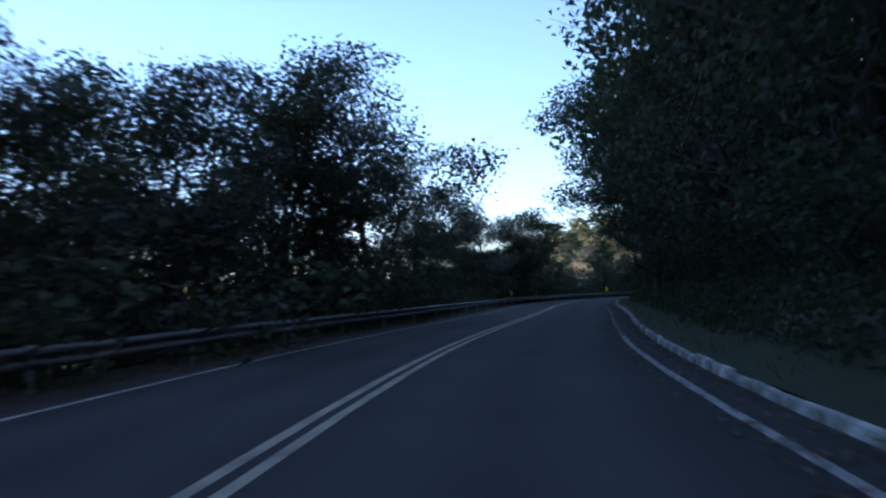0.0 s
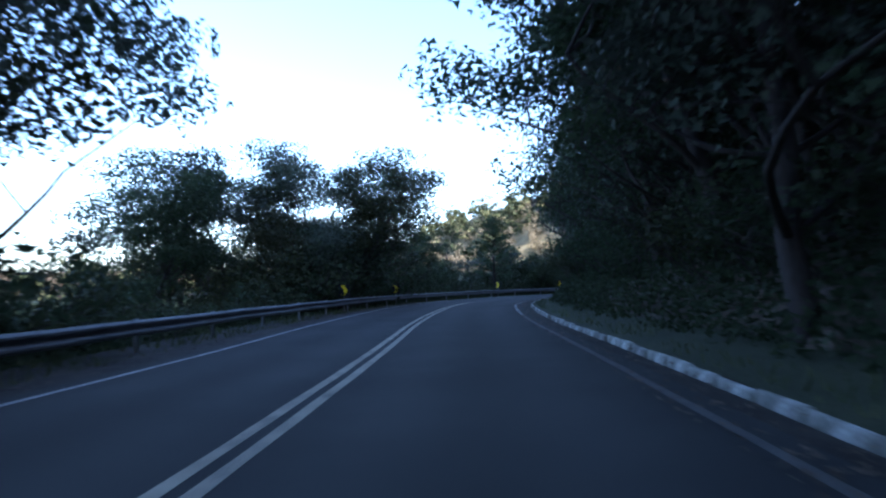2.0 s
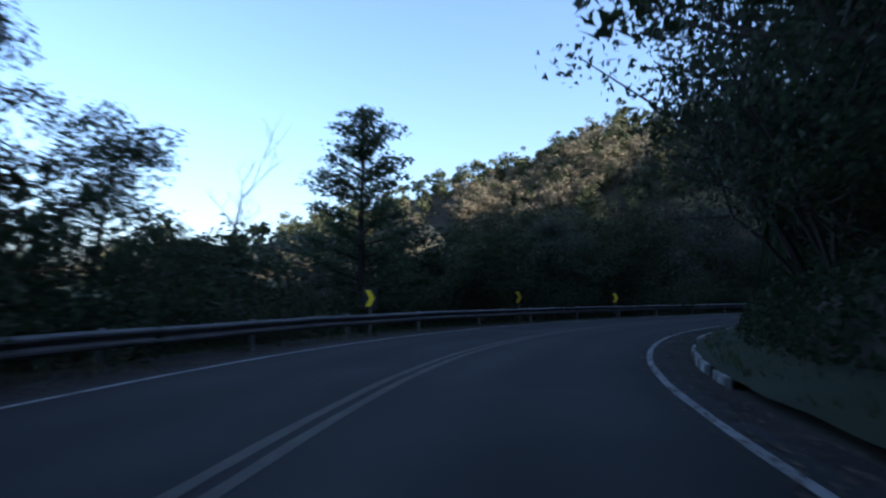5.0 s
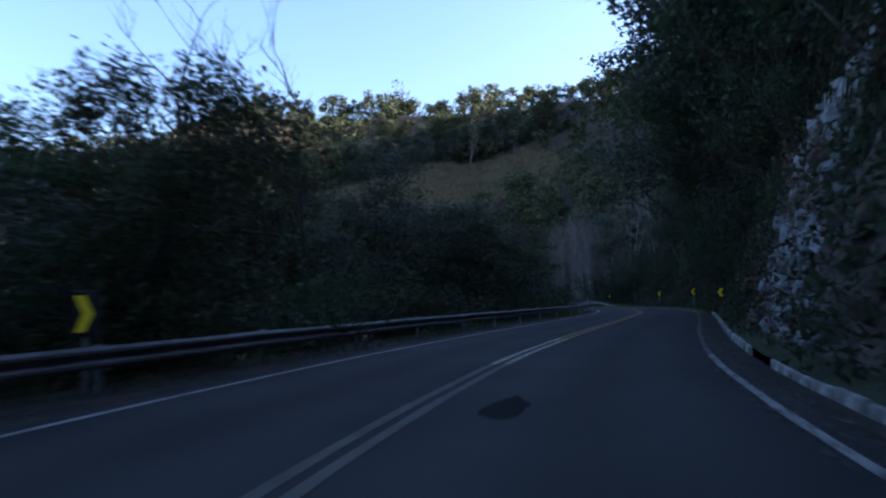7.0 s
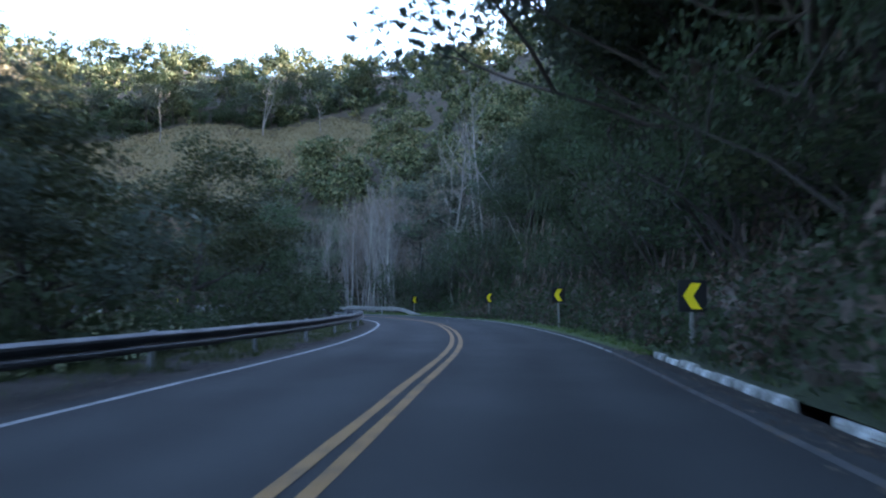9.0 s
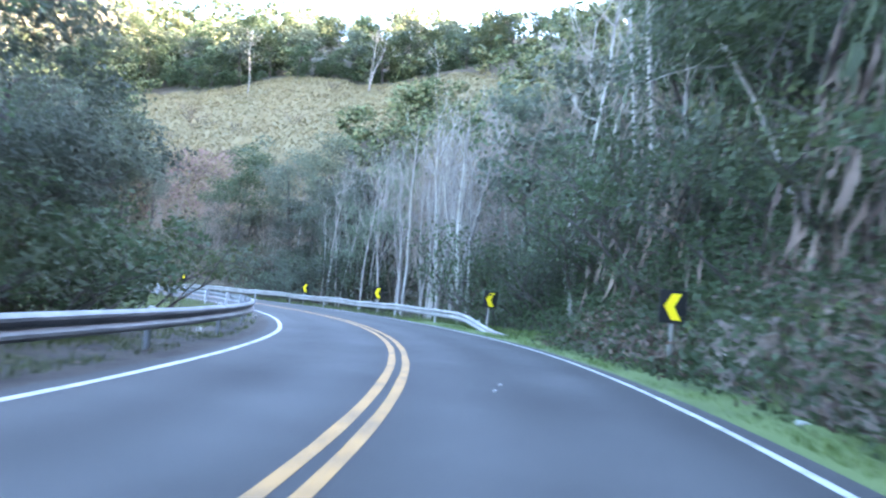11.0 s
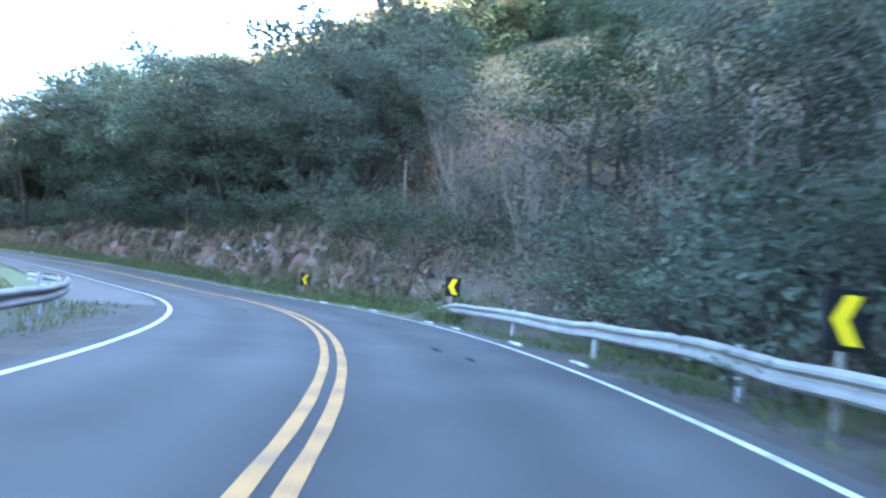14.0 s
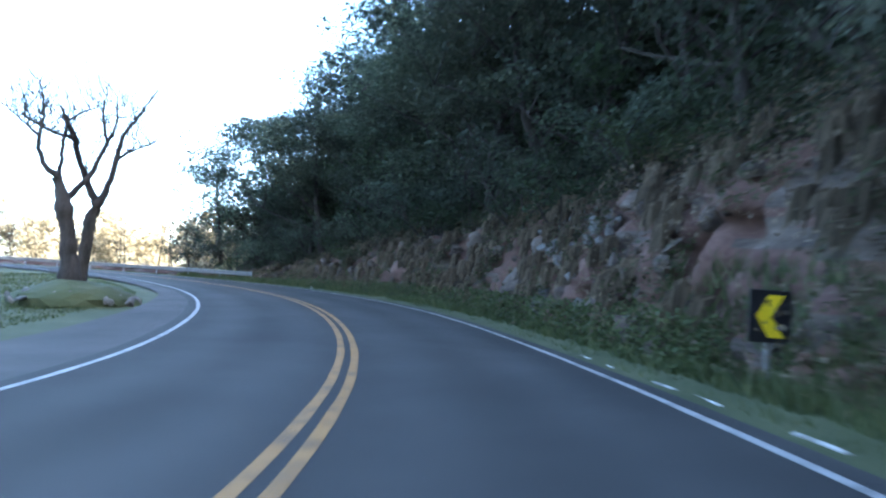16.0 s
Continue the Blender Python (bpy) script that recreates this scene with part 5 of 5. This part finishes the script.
curtain(3000, 190, 237, -5.9, -7.2, 2.3, 5.2, 1.0, 431, LEAF_DRY, "brown withered stems hanging over the dark rock face")
curtain(1500, 192, 240, -6.3, -7.4, 4.5, 8.0, 1.2, 433, LEAF, "dark trailing creepers hanging from the trees")
curtain(2500, 150, 190, -5.9, -7.0, 3.0, 7.0, 1.6, 435, LEAF, "dark trailing creepers hanging from the trees")
creepers("creepers", "green creepers on the rock cutting", LEAF_OLIVE, 26000, 274, 330, 0.042, 313, 0.3, 0.1)
creepers("creepers", "green weeds at the foot of the rock cutting", GRASS, 34000, 274, 330, 0.042, 314, 0.42, -1.3, 0.24, (284.6, 288.6))
creepers("creepers", "brown withered creepers on the dark rock face", LEAF_DRY, 16000, 172, 237, 0.07, 315, 0.5, 0.05)
scatter("undergrowth", "dark bushes and creepers covering the bank", LEAF, 42000, 50, 237, -6.4, -11.5, 1.7, 0.08, 301)
scatter("undergrowth", "dark bushes below the guard rail", LEAF, 40000, 55, 238, 5.6, 12, 2.4, 0.13, 302)
scatter("undergrowth", "leafy green bushes at the mouth of the gully", LEAF, 24000, 228, 248, -5.7, -11, 1.6, 0.055, 307, thresh=-0.9)
scatter("undergrowth", "green bushes among the pale stems", LEAF, 34000, 236, 278, -6.5, -17, 2.2, 0.085, 303)
scatter("undergrowth", "dry brown bushes along the rock cutting", LEAF_DRY, 26000, 270, 326, -5.9, -9.5, 1.1, 0.06, 304)
scatter("undergrowth", "green bushes above the rock cutting", LEAF_HAZE, 34000, 276, 326, -7.0, -12, 1.9, 0.085, 305)
blades("verge_grass", "tall green grass at the foot of the rock cutting", GRASS, 26000, 274, 335, -4.5, -5.7, 0.42, 406, width=0.016, patch=1.6, thresh=-0.6)
blades("verge_grass", "short green grass along the foot of the bank", LUSH_GRASS, 34000, 205, 248, -4.0, -6.2, 0.15, 401, thresh=-0.9)
blades("verge_grass", "patchy grass and weeds under the short guard rail", GRASS, 9000, 246, 276, -4.1, -6.2, 0.2, 408, patch=0.8, thresh=-0.1)
blades("verge_grass", "short green grass along the foot of the cutting", GRASS, 13000, 275, 345, -4.0, -5.4, 0.13, 409)
blades("verge_grass", "sparse dark grass behind the white kerb", GRASS, 9000, 50, 205, -4.5, -6.2, 0.16, 402, 0.10)
blades("verge_grass", "patchy grass under the guard rail", GRASS, 18000, 60, 275, 4.2, 6.2, 0.18, 403)
blades("verge_grass", "grass and weeds below the rail inside the bend", GRASS, 22000, 200, 264, lambda s: left_width(s) + 0.7, lambda s: left_width(s) + 2.6, 0.14, 410, patch=0.9, thresh=-0.1)
blades("meadow_grass", "green grass sloping away inside the bend", GRASS, 42000, 240, 330, lambda s: np.interp(s, (240, 258, 266, 292, 310, 330), (5.4, 5.4, 7.8, 7.4, 5.4, 5.4)), 15, 0.09, 404, width=0.02, thresh=-1.0)


def build_clearing_grass():
    rng = np.random.default_rng(405)
    x, y = rng.uniform(95, 172, 90000), rng.uniform(160, 240, 90000)
    ok = clearing(x, y)
    x, y = x[ok], y[ok]
    s, u = station_of(x, y)
    c = np.column_stack([x, y, ground_z(s, u, x, y) + 0.3 * rng.random(len(x))])
    v, f = leaves(rng, c, 0.17, 0.2, 1.4)
    tagged(new("hill_grass", mesh_of("hill_grass", v, f, HILL_GRASS)), "pale dry grass on the hillside clearing", "grass", kind="stuff")


build_clearing_grass()


def build_litter(name, label, n, s0, s1, u0, u1, seed):
    """Fallen leaves lying flat along the edge of the road."""
    rng = np.random.default_rng(seed)
    s = rng.uniform(s0, s1, n)
    u = u0 + (u1 - u0) * rng.random(n) ** 0.7
    x, y = road_xy(s, u)
    a, k = rng.uniform(0, 2 * math.pi, n), rng.uniform(0.025, 0.06, n)
    z = road_z(s) + np.where(np.abs(u) > np.abs(u1) - 0.1, 0.0, 0.012)
    c = np.column_stack([x, y, z + 0.012])
    v = np.stack([c + np.column_stack([np.cos(a + w) * k, np.sin(a + w) * k, rng.uniform(0, 0.02, n)]) for w in (0, 2.3, 3.9)], 1)
    tagged(new(name, mesh_of(name, v.reshape(-1, 3), np.arange(3 * n).reshape(n, 3), LEAF_DRY)), label, "leaf litter", kind="stuff")


build_litter("leaf_litter", "brown fallen leaves gathered in the gutter", 5000, 60, 206, -4.2, -3.3, 421)
build_litter("leaf_litter", "brown fallen leaves along the edge by the guard rail", 3500, 60, 262, 4.6, 3.5, 422)


# ---- the pollarded bare tree on the grass island ----
POLLARD_STEMS = (("trunk", 0.0, (0.10, -0.6, 0.50), (-0.02, 0.2, 0.36), (-0.14, 1.5, 0.29), (-0.30, 2.6, 0.27), (-0.47, 3.3, 0.22), (-0.62, 3.95, 0.15)),
           ("trunk", 0.75, (0.24, -0.6, 0.36), (0.33, 0.3, 0.25), (0.43, 1.5, 0.21), (0.5, 2.3, 0.20), (0.76, 3.05, 0.18)))
POLLARD_BOUGHS = (("limb", 0.75, (0.72, 2.95, 0.19), (0.93, 3.4, 0.14), (1.2, 4.3, 0.11), (1.46, 5.6, 0.085), (1.85, 6.3, 0.06), (2.6, 7.6, 0.03)),
           ("limb", 0.75, (0.74, 2.95, 0.18), (0.32, 3.86, 0.12), (0.02, 4.7, 0.105), (-0.21, 5.6, 0.10), (-0.65, 6.6, 0.04)),
           ("limb", 0.2, (-0.38, 2.9, 0.15), (0.1, 3.6, 0.11), (0.47, 4.1, 0.10), (0.88, 5.2, 0.075), (1.2, 6.1, 0.05), (1.2, 7.2, 0.03)),
           ("limb", 0.0, (-0.58, 3.85, 0.13), (-0.98, 4.1, 0.10), (-1.23, 5.0, 0.075), (-1.12, 6.0, 0.05), (-1.3, 7.1, 0.03)),
           ("limb", 0.1, (-0.55, 3.7, 0.09), (-0.5, 4.6, 0.07), (-0.4, 5.7, 0.06), (-0.03, 6.2, 0.045), (0.66, 6.6, 0.025)),
           ("limb", 0.1, (-0.18, 5.35, 0.08), (-0.9, 5.5, 0.06), (-1.9, 6.0, 0.025)),
           ("limb", 0.75, (1.3, 4.7, 0.08), (1.75, 5.1, 0.05), (2.55, 5.5, 0.025)),
           ("limb", 0.4, (0.95, 5.3, 0.07), (0.75, 6.2, 0.05), (0.85, 7.4, 0.025)),
           ("limb", 0.0, (-1.2, 5.2, 0.06), (-1.75, 5.7, 0.045), (-2.3, 6.2, 0.025)))


def build_pollard():
    rng = np.random.default_rng(501)
    wood = []
    for i, (kind, back_set, *line) in enumerate(POLLARD_STEMS + POLLARD_BOUGHS):
        out, tips = [], []
        dep = 0.3 * math.sin(i * 2.1)
        _, q = spline([(x, back_set + dep * max(0, z - 1.5) * 0.3, z, r) for x, z, r in line], 0.16)
        q[:, :2] += rng.normal(0, 0.018, (len(q), 2))
        q[:, 3] *= 1 + (0.26 if kind == "trunk" else 0.05) * bumps(q[:, 2] * 2.0, np.full(len(q), i * 1.7), 0.8)
        out.append((q[:, :3], q[:, 3]))
        if kind == "limb":
            for j in np.linspace(len(q) * 0.3, len(q) - 1, 9).astype(int):
                for k in range(3):
                    a = rng.uniform(0, 2 * math.pi)
                    grow(rng, q[j, :3], (math.cos(a), math.sin(a) * 0.7, rng.uniform(0.3, 1.3)), rng.uniform(0.6, 1.35), 0.024, 2, out, tips, 0.42, 0.4, 2, 0.2)
        wood.append((kind, mesh_of(kind, *tubes(out, 11), BARK, True)))
    x, y, z = (float(a[0]) for a in ground_at(304.2, 7.3))
    z += 0.6
    t = tagged(new("pollarded_tree"), "old leafless pollarded tree with a thick split trunk", "tree")
    t.matrix_basis = pose(x, y, z, 0, 0, 49.5) @ Matrix.Diagonal((0.88, 0.88, 0.88, 1))
    for kind, me in wood:
        child(kind, me, t)
    mound = bmesh.new()
    bmesh.ops.create_icosphere(mound, subdivisions=3, radius=1.0)
    for w in mound.verts:
        w.co = Vector((w.co.x * 1.9, w.co.y * 1.8, w.co.z * 0.75)) * (1 + 0.15 * noise.noise(w.co * 2.3))
    me = bpy.data.meshes.new("mound")
    mound.to_mesh(me)
    mound.free()
    me.materials.append(GRASS_GROUND)
    tagged(new("mound", me), "low grassy mound with stones under the old tree", "mound").matrix_basis = pose(x + 0.1, y + 0.1, z - 0.62, 0, 0, 48)
    rocks = [rock_mesh(600 + i, STONE) for i in range(4)]
    for i in range(70):
        a, r = rng.uniform(0, 2 * math.pi), rng.uniform(0.7, 2.1)
        st = tagged(new("stone", rocks[i % 4]), "rough grey stone heaped round the old tree", "stone", "stones round the tree")
        st.matrix_basis = pose(x + math.cos(a) * r, y + math.sin(a) * r, z + 0.12 - 0.3 * r, rng.uniform(0, 90), rng.uniform(0, 90), rng.uniform(0, 360)) @ Matrix.Diagonal((*rng.uniform(0.07, 0.2, 3), 1))


build_pollard()


# ---- dead and leaning trunks, poles ----
def lone_limb(name, points, bark, label, twigs, seed):
    """A single dead trunk through the points (x, y, z, radius)."""
    rng = np.random.default_rng(seed)
    _, q = spline(points, 0.4)
    base = q[0, :3].copy()
    out, tips = [(q[:, :3] - base, q[:, 3])], []
    for k in range(twigs):
        j = int(rng.integers(len(q) // 3, len(q)))
        a = rng.uniform(0, 2 * math.pi)
        grow(rng, q[j, :3] - base, (math.cos(a), math.sin(a), rng.uniform(-0.1, 0.8)), rng.uniform(0.6, 1.5), 0.03, 1, out, tips, 0.5, 0.1, 2, 0.2)
    v, f = tubes(out, 6)
    t = tagged(new(name), label, "dead tree")
    t.matrix_basis = pose(*base)
    child("trunk", mesh_of("trunk", v, f, bark, True), t)


lone_limb("dead_trunk", ((92.9, 121.6, 2.2, 0.07), (92.3, 122.6, 5.4, 0.055), (91.8, 124.0, 8.2, 0.045), (91.0, 125.4, 10.6, 0.025)), PALE_BARK, "pale dead trunk leaning out of the hillside woods", 5, 511)
lone_limb("dead_trunk", ((103.9, 180.0, 2.0, 0.08), (103.8, 180.1, 4.5, 0.07), (103.7, 180.0, 7.5, 0.05)), TWIG_BARK, "bare grey stem above the dry slope", 2, 512)
lone_limb("dead_trunk", ((41.3, 95.0, 5.5, 0.06), (41.6, 96.6, 8.0, 0.05), (42.2, 98.6, 9.4, 0.035), (42.6, 100.2, 9.6, 0.015)), BARK, "dark leafless limb reaching out over the road", 26, 513)
lone_limb("dead_trunk", ((80.2, 184.4, 0.2, 0.06), (79.2, 183.6, 2.4, 0.05), (78.3, 182.8, 4.8, 0.02)), BARK, "thin leaning dead sapling on the grass", 3, 514)
for i, s in enumerate(np.arange(329, 372, 1.7)):
    single("bare_tree", DARK_FAR[i % 3], s, -9.5 - 2.2 * math.sin(i * 2.3), 5.2 + float(road_z(s)) + 1.3 * math.sin(i * 1.7), i * 47, 0.9, "thin dark leafless tree beyond the far bend")


# ---- marks and litter on the road ----
def blot(name, s, u, length, width, mat, label, seed, z=0.004):
    rng = np.random.default_rng(seed)
    n = 14
    a = np.arange(n) / n * 2 * math.pi
    r = rng.uniform(0.7, 1.1, n)
    x, y = road_xy(s + np.cos(a) * r * length / 2, u + np.sin(a) * r * width / 2)
    pts = np.column_stack([x, y, np.full(n, z) + road_z(s)])
    pts = np.vstack([pts, pts - (0, 0, 0.003)])
    f = [tuple(range(n))] + [(i, i + n, (i + 1) % n + n, (i + 1) % n) for i in range(n)]
    tagged(new(name, mesh_of(name, pts, f, mat)), label, "road patch")


blot("tar_patch", 265.9, -1.8, 0.8, 0.13, TAR, "dark tar patch on the worn asphalt", 521)
blot("tar_patch", 264.7, -2.1, 0.6, 0.12, TAR, "dark tar patch on the worn asphalt", 522)
blot("tar_patch", 252.9, 1.2, 0.8, 0.14, TAR, "small dark tar patch on the asphalt", 523)
blot("tar_patch", 167.5, -0.9, 1.6, 0.5, TAR, "large dark tar patch beside the centre line", 525)
blot("tar_patch", 274.6, 1.25, 0.7, 0.1, TAR, "small dark tar patch on the asphalt", 526)
for i, (s, u, k, w) in enumerate(((227.4, -1.43, 0.035, "white"), (226.7, -1.29, 0.03, "white"), (240.7, 3.3, 0.06, "pale"), (233.0, 4.1, 0.07, "pale"), (317.0, -4.3, 0.1, "pale"), (222.0, -4.5, 0.09, "pale"), (226.0, -4.7, 0.08, "pale"))):
    x, y = road_xy(s, u)
    st = tagged(new("stone", rock_mesh(530 + i, KERB_WHITE)), w + (" chip of stone lying on the asphalt" if k < 0.06 else " stone lying on the verge"), "stone")
    st.matrix_basis = pose(float(x), float(y), float(road_z(s)) + k * 0.2, 20 * i, 30 * i, 50 * i) @ Matrix.Diagonal((k * 1.4, k, k * 0.7, 1))

# ---- rocks standing proud of the cut banks ----
def stud(bank, s0, s1, count, seed, mat, zmax, size=(0.14, 0.42)):
    rng = np.random.default_rng(seed)
    protos = [rock_mesh(seed * 10 + i, mat) for i in range(6)]
    for i in range(count):
        s, t = rng.uniform(s0, s1), rng.uniform(0.03, zmax)
        s += 5.0 * (284.6 < s < 289.4)
        h = float(bank_height(s)) + 0.35
        x, y = road_xy(s, -float(bank_foot(s)) - 0.1 - 1.55 * t ** 1.5 + rng.normal(0, 0.1))
        r = child("rock", protos[i % 6], bank)
        k = rng.uniform(*size)
        r.matrix_basis = pose(float(x), float(y), h * t + float(road_z(s)), rng.uniform(0, 360), rng.uniform(0, 360), rng.uniform(0, 360)) @ Matrix.Diagonal((k * rng.uniform(0.7, 1.5), k, k * rng.uniform(0.6, 1.1), 1))


stud(BANKS[1], 150, 236, 110, 71, ROCK, 0.8)
stud(BANKS[1], 173.4, 180.2, 190, 73, PALE_ROCK, 1.12, (0.09, 0.27))
stud(BANKS[2], 276, 330, 200, 72, ROCK, 0.95, (0.08, 0.30))
stud(BANKS[2], 294.2, 298.2, 70, 74, STONE, 0.95, (0.07, 0.22))
